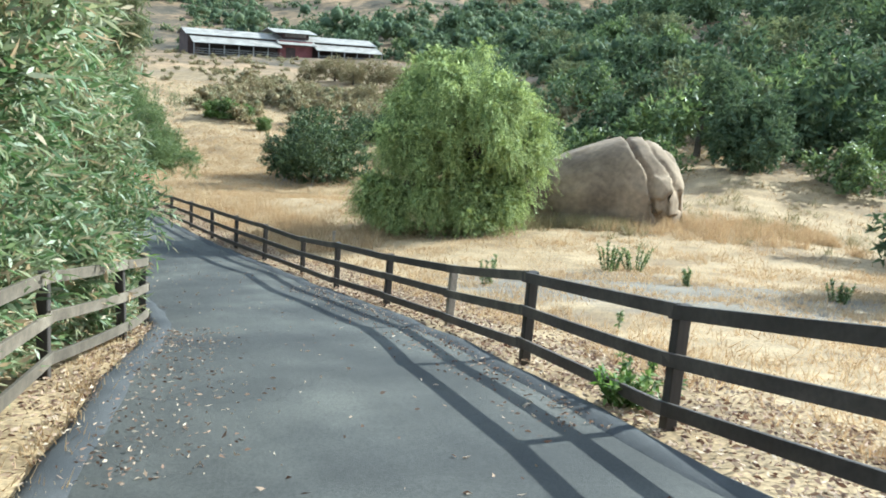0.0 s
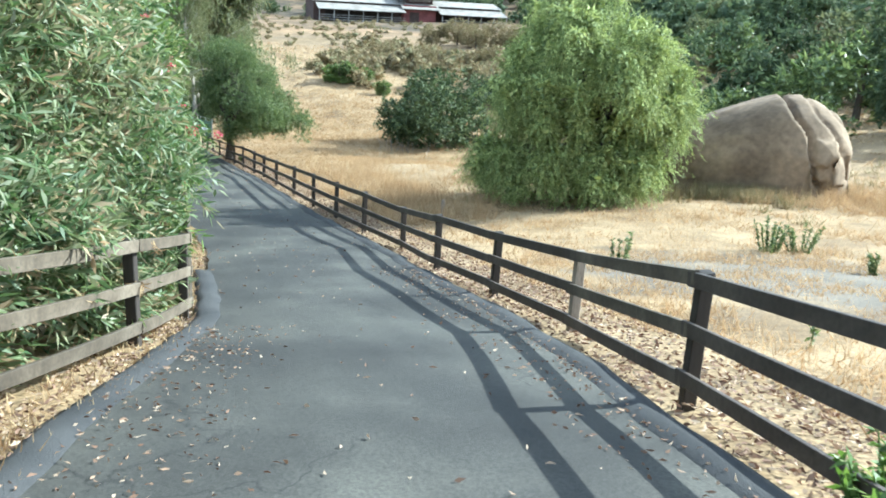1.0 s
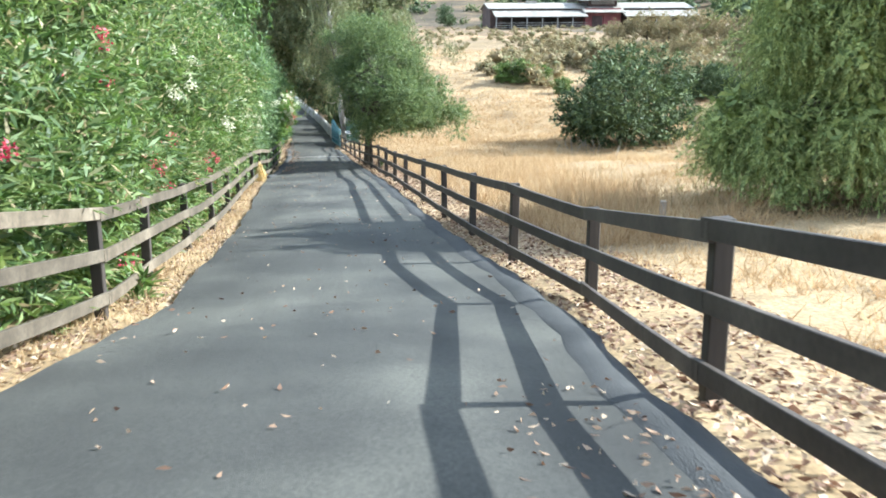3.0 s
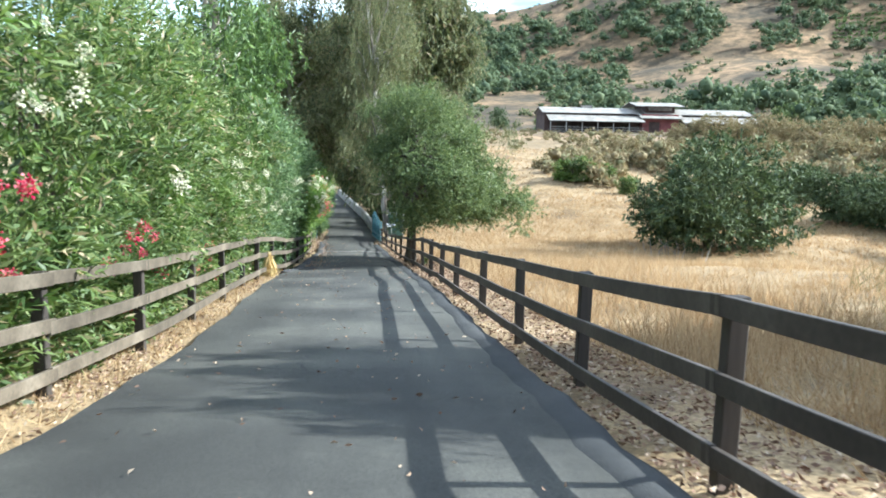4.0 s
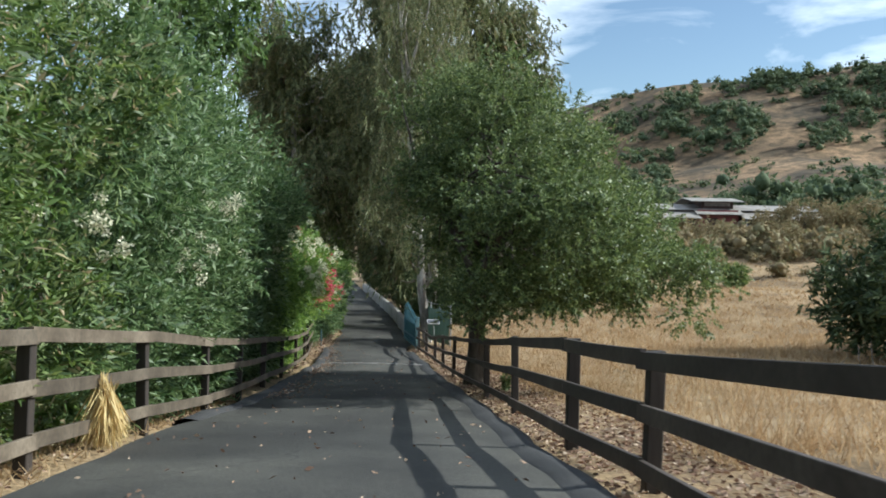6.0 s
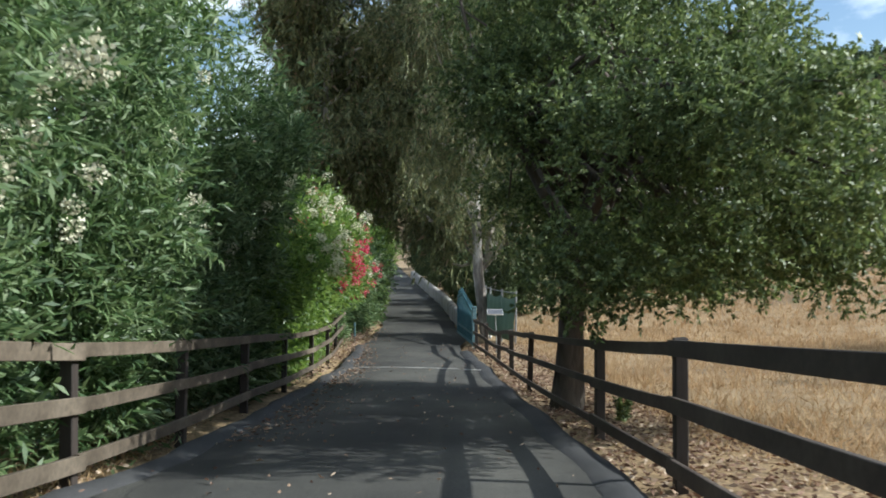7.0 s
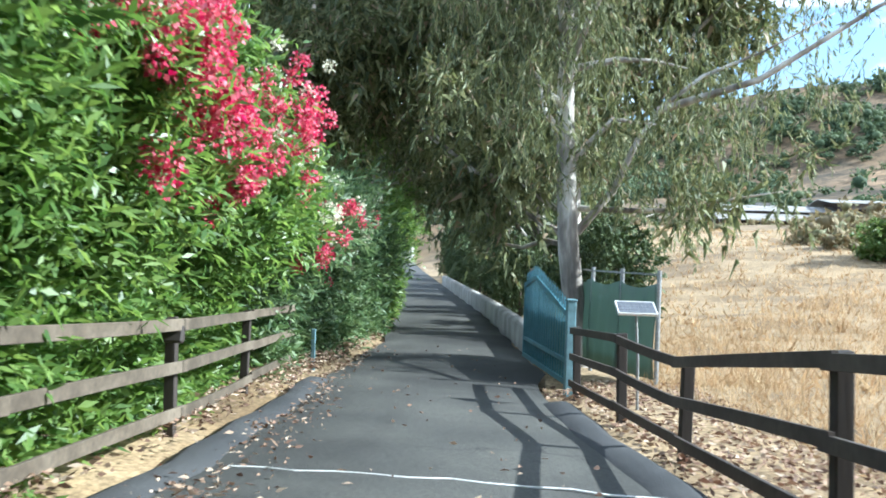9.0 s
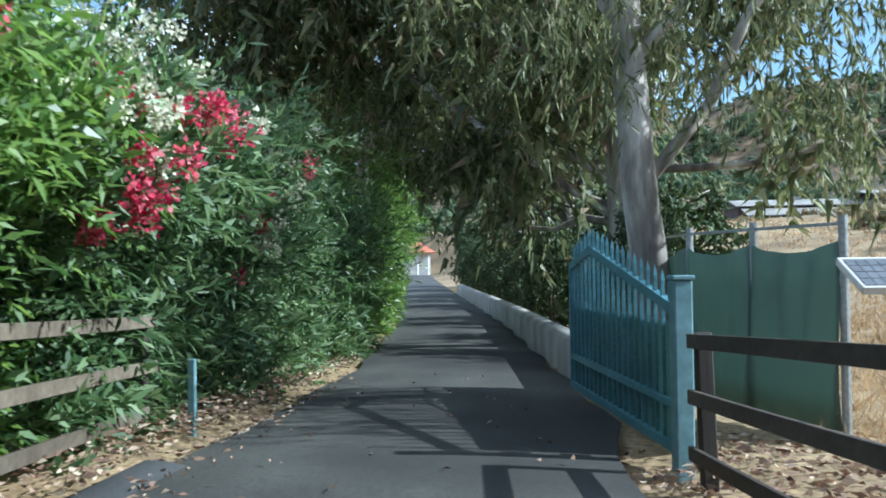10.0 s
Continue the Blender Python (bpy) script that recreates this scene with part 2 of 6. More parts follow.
M_EUCBARK = surface("gum bark", [(0.11, 0.095, 0.08), (0.30, 0.27, 0.235), (0.60, 0.57, 0.52)], 2.6, 0.8, 0.5, 20.0, stretch_axes=(1, 1, 0.3))
M_TEAL = surface("teal paint", [(0.06, 0.155, 0.19), (0.09, 0.21, 0.25)], 3.0, 0.45, 0.1, 40.0)
M_TEALPALE = surface("pale teal paint", [(0.12, 0.215, 0.24), (0.155, 0.26, 0.285)], 1.5, 0.5, 0.02, 15.0)
M_MESH = leafy("green windscreen cloth", [(0.135, 0.185, 0.16), (0.15, 0.20, 0.172)], 0.42, 0.9)
M_GREYPOST = surface("grey metal", [(0.25, 0.26, 0.26), (0.36, 0.37, 0.37)], 3.0, 0.5, 0.1, 40.0, metallic=0.5)
M_ROOF = surface("pale metal roof", [(0.20, 0.185, 0.165), (0.31, 0.29, 0.26)], 0.6, 0.7, 0.1, 8.0)
M_RED = surface("red barn paint", [(0.17, 0.05, 0.05), (0.26, 0.085, 0.08)], 0.7, 0.8, 0.1, 10.0)
M_BARNDARK = surface("dark barn boards", [(0.055, 0.035, 0.032), (0.10, 0.065, 0.055)], 0.8, 0.9, 0.2, 10.0)
M_GREYWOOD = surface("grey wood", [(0.20, 0.19, 0.175), (0.33, 0.31, 0.29)], 2.0, 0.8, 0.1, 30.0)
M_WHITE = surface("white paint", [(0.62, 0.61, 0.58), (0.78, 0.77, 0.74)], 2.0, 0.7, 0.1, 30.0)
M_TILE = surface("clay roof tile", [(0.38, 0.11, 0.06), (0.50, 0.17, 0.09)], 2.0, 0.8, 0.3, 20.0)
M_CELL = surface("solar cell", [(0.10, 0.11, 0.13), (0.14, 0.15, 0.17)], 4.0, 0.5, 0.0, 30.0)
M_STRAW = leafy("straw", [(0.26, 0.176, 0.091), (0.378, 0.275, 0.15), (0.485, 0.377, 0.22)], 0.3, 0.8)
M_SHEAF = leafy("golden straw", [(0.42, 0.31, 0.125), (0.56, 0.44, 0.20), (0.66, 0.55, 0.29)], 0.3, 0.8)
M_LITTER = leafy("leaf litter", [(0.085, 0.05, 0.034), (0.21, 0.125, 0.082), (0.33, 0.23, 0.155), (0.46, 0.375, 0.28)], 0.12, 0.8)
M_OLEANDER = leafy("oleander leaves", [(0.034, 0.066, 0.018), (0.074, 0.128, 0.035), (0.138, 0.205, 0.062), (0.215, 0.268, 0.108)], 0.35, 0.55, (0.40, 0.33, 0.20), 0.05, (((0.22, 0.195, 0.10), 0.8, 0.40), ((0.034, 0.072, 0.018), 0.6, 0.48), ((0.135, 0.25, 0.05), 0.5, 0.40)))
M_DEEP = leafy("deep green oleander leaves", [(0.03, 0.066, 0.024), (0.068, 0.125, 0.046), (0.125, 0.195, 0.08), (0.195, 0.265, 0.13)], 0.33, 0.5)
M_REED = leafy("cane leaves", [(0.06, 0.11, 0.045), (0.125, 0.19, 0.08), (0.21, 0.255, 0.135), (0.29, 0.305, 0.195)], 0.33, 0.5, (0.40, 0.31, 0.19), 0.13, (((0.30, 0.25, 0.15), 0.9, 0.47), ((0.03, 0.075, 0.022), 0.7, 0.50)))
M_BRIGHT = leafy("bright hedge leaves", [(0.06, 0.125, 0.03), (0.115, 0.20, 0.05), (0.21, 0.31, 0.09)], 0.45, 0.4)
M_PEPPER = leafy("pepper tree leaves", [(0.105, 0.15, 0.05), (0.25, 0.315, 0.105), (0.47, 0.53, 0.21)], 0.2, 0.65)
M_OAK = leafy("oak leaves", [(0.048, 0.08, 0.03), (0.105, 0.155, 0.056), (0.215, 0.27, 0.108)], 0.32, 0.5)
M_GUM = leafy("gum leaves", [(0.054, 0.075, 0.034), (0.13, 0.155, 0.068), (0.265, 0.278, 0.138)], 0.34, 0.6, (0.30, 0.23, 0.15), 0.05)
M_GREENGUM = leafy("green gum leaves", [(0.035, 0.07, 0.022), (0.078, 0.138, 0.04), (0.15, 0.235, 0.075)], 0.32, 0.5)
M_LAWN = leafy("green grass", [(0.12, 0.19, 0.05), (0.19, 0.26, 0.075)], 0.3, 0.7)
M_AVOCADO = leafy("avocado leaves", [(0.024, 0.046, 0.018), (0.055, 0.088, 0.032), (0.12, 0.16, 0.062)], 0.12, 0.72)
M_SCRUB = leafy("scrub leaves", [(0.045, 0.075, 0.04), (0.075, 0.11, 0.052), (0.12, 0.155, 0.075)], 0.25, 0.85)
M_OLIVE = leafy("olive-green leaves", [(0.08, 0.10, 0.05), (0.13, 0.155, 0.075), (0.19, 0.205, 0.10)], 0.3, 0.85)
M_DRYBRUSH = leafy("dry brush", [(0.15, 0.122, 0.065), (0.28, 0.225, 0.122), (0.155, 0.165, 0.08)], 0.25, 0.8)
M_REDFLOWER = leafy("red petals", [(0.36, 0.018, 0.035), (0.54, 0.06, 0.095), (0.66, 0.24, 0.28)], 0.4, 0.6)
M_WHITEFLOWER = leafy("white petals", [(0.55, 0.54, 0.38), (0.70, 0.69, 0.55)], 0.25, 0.6)
M_VINE = leafy("orchard leaves", [(0.06, 0.12, 0.03), (0.11, 0.18, 0.045)], 0.3, 0.6)


# ---- building helpers ----
def mesh_of(name, verts, faces, material):
    me = bpy.data.meshes.new(name)
    if isinstance(faces, np.ndarray):
        v = np.asarray(verts, dtype=np.float32)
        n, k = faces.shape
        me.vertices.add(len(v))
        me.vertices.foreach_set("co", v.ravel())
        me.loops.add(n * k)
        me.loops.foreach_set("vertex_index", faces.astype(np.int32).ravel())
        me.polygons.add(n)
        me.polygons.foreach_set("loop_start", np.arange(0, n * k, k, dtype=np.int32))
        me.polygons.foreach_set("loop_total", np.full(n, k, dtype=np.int32))
        me.update(calc_edges=True)
    else:
        me.from_pydata([tuple(v) for v in verts], [], faces)
        me.update()
    me.materials.append(material)
    return me


def thing(name, label, category, group="", kind="", at=(0, 0, 0)):
    ob = tagged(new(name), label, category, group, kind)
    ob.location = at
    return ob


def part(name, shape, material, parent=None, label="", smooth=False):
    """Links a bmesh or a mesh as one mesh object under its parent."""
    if isinstance(shape, bmesh.types.BMesh):
        me = bpy.data.meshes.new(name)
        shape.to_mesh(me)
        shape.free()
        me.materials.append(material)
    else:
        me = shape
    if smooth:
        me.shade_smooth()
    ob = new(name, me)
    ob.parent = parent
    if label:
        ob["label"] = label
    return ob


def box(bm, size, m=None, bevel=0.0):
    made = bmesh.ops.create_cube(bm, size=1.0, matrix=(m or Matrix()) @ Matrix.Diagonal((*size, 1)))
    if bevel:
        edges = list({e for v in made["verts"] for e in v.link_edges})
        bmesh.ops.bevel(bm, geom=edges, offset=bevel, segments=1, affect="EDGES")
    return bm


def boxed(size, m=None, bevel=0.0):
    return box(bmesh.new(), size, m, bevel)


def between(a, b, width, height, lift=0.0):
    """A board's pose and size from point a to point b."""
    a, b = Vector(a), Vector(b)
    d = b - a
    x = d.normalized()
    y = Vector((0, 0, 1)).cross(x).normalized()
    z = x.cross(y)
    m = Matrix((x, y, z)).transposed().to_4x4()
    m.translation = (a + b) / 2 + Vector((0, 0, lift))
    return m, (d.length, width, height)


def tube(bm, points, radii, sides=8):
    """A tapered limb through points."""
    rings = []
    for i, (p, r) in enumerate(zip(points, radii)):
        p = Vector(p)
        d = (Vector(points[min(i + 1, len(points) - 1)]) - Vector(points[max(i - 1, 0)])).normalized()
        u = d.orthogonal().normalized() if i == 0 else (u - d * u.dot(d)).normalized()
        w = d.cross(u)
        rings.append([bm.verts.new(p + (u * math.cos(a) + w * math.sin(a)) * r * (1 + 0.09 * math.sin(3 * a + 0.15 * i))) for a in (2 * math.pi * k / sides for k in range(sides))])
    for a, b in zip(rings, rings[1:]):
        for k in range(sides):
            bm.faces.new((a[k], a[(k + 1) % sides], b[(k + 1) % sides], b[k]))
    bm.faces.new(rings[-1])
    return bm


def unit(v):
    return v / np.maximum(np.linalg.norm(v, axis=1, keepdims=True), 1e-6)


def leaf_arrays(rng, base, way, length, width, face=None, simple=False):
    """Folded leaves, each of one quad, from base along way; face: where their blades turn to."""
    n = len(base)
    toward = rng.normal(size=(n, 3))
    side = unit(np.cross(way, toward if face is None else toward * 0.55 + face))
    up = np.cross(side, way)
    length, width = length[:, None], width[:, None]
    if simple:
        v = np.stack([base - side * width * 0.5, base + side * width * 0.5, base + way * length], 1).reshape(-1, 3)
        return v, np.arange(3 * n).reshape(-1, 3)
    mid = base + way * length * 0.45 + up * width * 0.25
    v = np.stack([base, mid + side * width * 0.5, base + way * length - up * width * 0.2, mid - side * width * 0.5], 1).reshape(-1, 3)
    return v, np.arange(4 * n).reshape(-1, 4)


def sprays(rng, base, way, spray_len, per, leaf_len, leaf_wid, spread=0.8, droop=0.0, face=None, simple=False):
    """Sprays of leaves: each starts at base, runs along way, and bears leaves that stand off by spread."""
    n = len(base)
    u = rng.random((n, per)) ** 0.8
    p = base[:, None, :] + way[:, None, :] * (u * spray_len)[..., None]
    p[..., 2] -= droop * (u * spray_len) ** 2
    d = way[:, None, :] + rng.normal(size=(n, per, 3)) * spread
    d[..., 2] -= droop * u
    p, d = p.reshape(-1, 3), unit(d.reshape(-1, 3))
    k = len(p)
    if face is not None:
        face = np.repeat(face, per, 0)
    return leaf_arrays(rng, p, d, leaf_len * rng.uniform(0.45, 1.45, k), leaf_wid * rng.uniform(0.7, 1.3, k), face, simple)


def clumps(rng, centres, radii, each, flat=0.8, shell=0.6):
    """Points and outward ways over the upper shells of clumps."""
    n = len(centres)
    d = unit(rng.normal(size=(n * each, 3)))
    c = np.repeat(np.asarray(centres), each, 0)
    r = np.repeat(np.asarray(radii), each)
    rr = r * (shell + (1 - shell) * rng.random(n * each))
    off = d * rr[:, None]
    off[:, 2] *= flat
    return c + off, d


def crown(rng, centre, size, count, low=-0.6):
    """Clump centres through an uneven crown."""
    pts = []
    while len(pts) < count:
        d = rng.normal(size=3)
        d /= np.linalg.norm(d)
        if d[2] < low:
            continue
        r = rng.uniform(0.25, 1.0) ** 0.5 * (0.82 + 0.3 * noise.noise(Vector(d * 2.3 + np.array(centre))))
        pts.append(np.array(centre) + d * np.array(size) * r)
    return np.array(pts)


# ---- the ground ----
# line of the field-side fence: x, y and the height of its foot
LINE = [(6.0, -4.0, 9.4), (4.1, 2.9, 7.95), (3.1, 5.8, 7.25), (2.14, 8.62, 6.69), (1.16, 11.43, 6.18), (0.19, 14.42, 5.5), (-1.0, 16.78, 5.08), (-2.38, 19.6, 4.47), (-3.82, 22.93, 3.82),
        (-5.41, 25.35, 3.49), (-7.03, 28.07, 3.07), (-8.58, 30.55, 2.75), (-10.23, 33.15, 2.47), (-11.95, 35.78, 2.2), (-13.49, 38.24, 1.93),
        (-14.64, 39.94, 1.7), (-16.73, 43.48, 1.17), (-18.1, 45.45, 0.98), (-20.79, 49.38, 0.535), (-22.11, 51.35, 0.346),
        (-23.4, 53.24, 0.22), (-24.34, 54.44, 0.16), (-25.78, 56.3, 0.05)]
BEYOND = [(-29.0, 61.0, -0.1), (-34.0, 68.0, -0.16), (-41.0, 77.0, -0.12), (-60.0, 101.5, 0.0), (-82.0, 130.0, 0.25)]
BEFORE = [(12.0, -28.0, 14.4)]
ROUTE = np.array(BEFORE + LINE + BEYOND)
SEG = np.concatenate([[0], np.cumsum(np.linalg.norm(np.diff(ROUTE[:, :2], axis=0), axis=1))])


def along(s):
    """Point and leftward normal of the fence line at s metres, smoothed."""
    def raw(q):
        return np.array([np.interp(q, SEG, ROUTE[:, k]) for k in range(3)])
    p = sum(raw(s + o) for o in (-1.6, -0.8, 0, 0.8, 1.6)) / 5
    t = raw(s + 1.5) - raw(s - 1.5)
    t = t[:2] / np.linalg.norm(t[:2])
    return p, np.array([-t[1], t[0]])


STEPS = np.arange(0.0, SEG[-1], 0.75)
TRACK = np.array([[*p, *n] for p, n in (along(s) for s in STEPS)])


def station_of(y):
    """Metres along the line where it passes y."""
    return float(np.interp(y, TRACK[:, 1], STEPS))


def beside(s, side, lift=0.0):
    p = [float(np.interp(s, STEPS, TRACK[:, k])) for k in range(5)]
    n = Vector((p[3], p[4], 0)).normalized()
    return Vector((p[0], p[1], p[2] + lift)) + n * side


def road_left(y):
    return float(np.interp(y, [-30, 9, 14, 17, 20, 24, 43, 46, 49, 52, 55, 58, 61, 75, 130], [4.3, 4.25, 3.95, 3.75, 3.95, 4.0, 3.85, 3.5, 3.3, 3.05, 2.85, 2.6, 2.4, 2.45, 2.5]))


def left_fence_side(y):
    return float(np.interp(y, [-30, 5, 9, 11.7, 13.5, 15.2, 18, 22, 25, 32, 35, 39, 46, 50, 53.5, 55.4, 57.2, 59, 62, 130], [5.2, 5.1, 4.95, 4.85, 4.4, 4.1, 4.18, 4.38, 4.5, 4.36, 4.30, 4.22, 3.9, 3.65, 3.45, 3.38, 3.34, 2.95, 2.82, 2.8]))


FIELD_Y = [-60, -28, 0, 6, 11, 15, 20, 25, 28, 34, 40, 45, 50, 55, 62, 70, 83, 90, 110, 150, 187, 215, 280, 344, 400, 440, 470, 540, 700, 1000, 2500]
FIELD_Z = [19, 14, 8.4, 7.3, 6.2, 5.5, 4.75, 4.2, 3.95, 3.45, 2.75, 1.85, 1.1, 0.55, 0.35, 0.5, 1.2, 2.2, 4.0, 5.4, 5.8, 7.5, 17, 31, 60, 80, 86, 76, 55, 35, 10]


def smooth(a, b, x):
    t = np.clip((x - a) / (b - a), 0, 1)
    return t * t * (3 - 2 * t)


def field(x, y):
    z = np.interp(y, FIELD_Y, FIELD_Z)
    ridge = np.interp(x, [-500, -190, -110, -45, 20, 120, 500], [0.66, 0.84, 0.94, 1.0, 1.0, 0.96, 0.8])
    z = np.where(y > 200, 7 + (z - 7) * (1 + (ridge - 1) * smooth(200, 420, y)), z)
    z = z + smooth(10, 45, x) * np.clip(y - 42, 0, 140) * 0.10 * (1 - smooth(230, 330, y))
    z = z + 3.4 * smooth(3, 13, x) * smooth(34, 50, y) * (1 - smooth(140, 230, y))
    z = z + 0.5 * np.exp(-((x - 7.5) ** 2 + (y - 37.5) ** 2) / 25)
    z = z + 0.35 * np.sin(x * 0.31 + 1.3) * np.sin(y * 0.27) * smooth(30, 60, y) + 2.2 * np.sin(x * 0.05 + y * 0.031) * smooth(200, 330, y)
    return z


def ground_at(x, y):
    """Height of the ground for arrays of places."""
    x, y = np.atleast_1d(np.asarray(x, float)), np.atleast_1d(np.asarray(y, float))
    z = field(x, y)
    near = np.where((x < 45) & (x > -130) & (y < 150))[0]
    for c in range(0, len(near), 4000):
        i = near[c:c + 4000]
        d2 = (x[i, None] - TRACK[None, :, 0]) ** 2 + (y[i, None] - TRACK[None, :, 1]) ** 2
        k = d2.argmin(1)
        dx, dy = x[i] - TRACK[k, 0], y[i] - TRACK[k, 1]
        side = dx * TRACK[k, 3] + dy * TRACK[k, 4]
        # height along the road, with its own slope between stations
        kk = np.clip(k, 1, len(TRACK) - 2)
        run = dx * TRACK[k, 4] - dy * TRACK[k, 3]
        slope = (TRACK[kk + 1, 2] - TRACK[kk - 1, 2]) / 1.5
        zr = TRACK[k, 2] + np.clip(run, -0.6, 0.6) * slope
        d = np.sqrt(d2[np.arange(len(i)), k])
        zl = zr + 0.12 * smooth(5, 9, side)
        w = np.where(side > 0, smooth(14, 45, d), smooth(0.8, 11, d))
        left = np.array([road_left(v) for v in y[i]])
        sunk = np.where((side > np.where(y[i] > 56, 0.0, 0.35)) & (side < left), -0.10, 0.0)
        z[i] = (np.where(side > 0, zl, zr)) * (1 - w) + z[i] * w + sunk
    return z


def off_lane(p, field_side=0.4):
    """The places of an array that lie on the field's side of the lane."""
    d2 = (p[:, None, 0] - TRACK[None, :, 0]) ** 2 + (p[:, None, 1] - TRACK[None, :, 1]) ** 2
    k = d2.argmin(1)
    side = (p[:, 0] - TRACK[k, 0]) * TRACK[k, 3] + (p[:, 1] - TRACK[k, 1]) * TRACK[k, 4]
    return p[side < -field_side]


def gz(x, y):
    return float(ground_at(x, y)[0])


def spaced(stops):
    out = [stops[0][0]]
    for (a, step), (b, _) in zip(stops, stops[1:]):
        k = max(1, round((b - a) / step))
        out += [a + (b - a) * (i + 1) / k for i in range(k)]
    return np.array(out)


gx = spaced([(-2500, 400), (-500, 60), (-200, 8), (-90, 2.0), (-40, 0.55), (14, 2.0), (60, 8), (220, 60), (500, 400), (2500, 1)])
gy = spaced([(-300, 60), (-60, 6), (-12, 0.7), (66, 1.5), (130, 5), (520, 30), (1000, 300), (2500, 1)])
XX, YY = np.meshgrid(gx, gy)
ZZ = ground_at(XX.ravel(), YY.ravel())
rough = np.array([noise.fractal(Vector((a * 0.55, b * 0.55, 0)), 0.9, 2.1, 4) for a, b in zip(XX.ravel(), YY.ravel())])
ZZ = ZZ + rough * 0.045
nx, ny = len(gx), len(gy)
idx = np.arange(nx * ny).reshape(ny, nx)
quads = np.stack([idx[:-1, :-1], idx[:-1, 1:], idx[1:, 1:], idx[1:, :-1]], -1).reshape(-1, 4)
ground = part("ground", mesh_of("ground", np.stack([XX.ravel(), YY.ravel(), ZZ], 1), quads, M_FIELD), M_FIELD, smooth=True)
tagged(ground, "dry golden grass hillside and field with bare soil patches", "ground", kind="structure")

# asphalt lane, from beyond the first bend to its far end
S0, S1 = 3.0, SEG[-1] - 1.0
cols = 9
rv, rs = [], np.arange(S0, S1, 0.6)
for s in rs:
    yy = float(np.interp(s, STEPS, TRACK[:, 1]))
    left = road_left(yy) + 0.03 * math.sin(s * 1.7) + 0.02 * math.sin(s * 4.1)
    right = float(np.interp(yy, [55.5, 57.5], [0.46, 0.08])) + 0.04 * math.sin(s * 2.3)
    for c in range(cols):
        u = c / (cols - 1)
        rv.append(beside(s, right + (left - right) * u, 0.02 + 0.035 * math.sin(math.pi * u)))
n = len(rs)
ri = np.arange(n * cols).reshape(n, cols)
road = part("road", mesh_of("road", rv, np.stack([ri[:-1, :-1], ri[1:, :-1], ri[1:, 1:], ri[:-1, 1:]], -1).reshape(-1, 4)[:, ::-1], M_ASPHALT), M_ASPHALT, smooth=True)
tagged(road, "narrow worn grey asphalt lane with fine cracks and fallen leaves", "road", kind="structure")


def kerb_strip(name, s_from, s_to, side_at, profile, material, step=0.6, wave=0.15):
    """A rounded strip that follows the lane."""
    bm, rings = bmesh.new(), []
    for s in np.arange(s_from, s_to, step):
        yy = float(np.interp(s, STEPS, TRACK[:, 1]))
        wob = wave * (0.2 * math.sin(s * 1.9) + 0.13 * math.sin(s * 5.3))
        rings.append([bm.verts.new(beside(s, side_at(yy) + o + wob, h * (1 + wave * math.sin(s * 2.7)))) for o, h in profile])
    for a, b in zip(rings, rings[1:]):
        for k in range(len(profile) - 1):
            bm.faces.new((a[k], b[k], b[k + 1], a[k + 1]))
    bmesh.ops.recalc_face_normals(bm, faces=bm.faces)
    return part(name, bm, material, smooth=True)


BERM = [(-0.20, -0.12), (-0.16, 0.02), (-0.08, 0.055), (0.02, 0.05), (0.12, 0.03), (0.20, -0.02)]
tagged(kerb_strip("berm", 20, station_of(55.6), lambda y: 0.42, BERM, M_BERM), "low rounded asphalt berm along the lane's field edge", "kerb", kind="structure")
tagged(kerb_strip("berm", 20, station_of(20), lambda y: road_left(y) + 0.05, [(-o, h) for o, h in BERM], M_BERM), "low rounded asphalt berm below the hedge fence", "kerb", kind="structure")

tagged(kerb_strip("berm", station_of(42), station_of(56.5), lambda y: road_left(y) + 0.03, [(-o, h) for o, h in BERM], M_BERM), "worn grey asphalt berm below the hedge fence", "kerb", kind="structure")


# ---- fences ----
RAIL_H = (0.19, 0.59, 0.98)


def post_mesh(name, material, seed):
    rng = random.Random(seed)
    bm = boxed((0.105, 0.105, 1.0), pose(0, 0, 0.5), 0.008)
    for v in bm.verts:
        if v.co.z > 0.9:
            v.co.z += rng.uniform(-0.01, 0.012)
    me = bpy.data.meshes.new(name)
    bm.to_mesh(me)
    bm.free()
    me.materials.append(material)
    return me


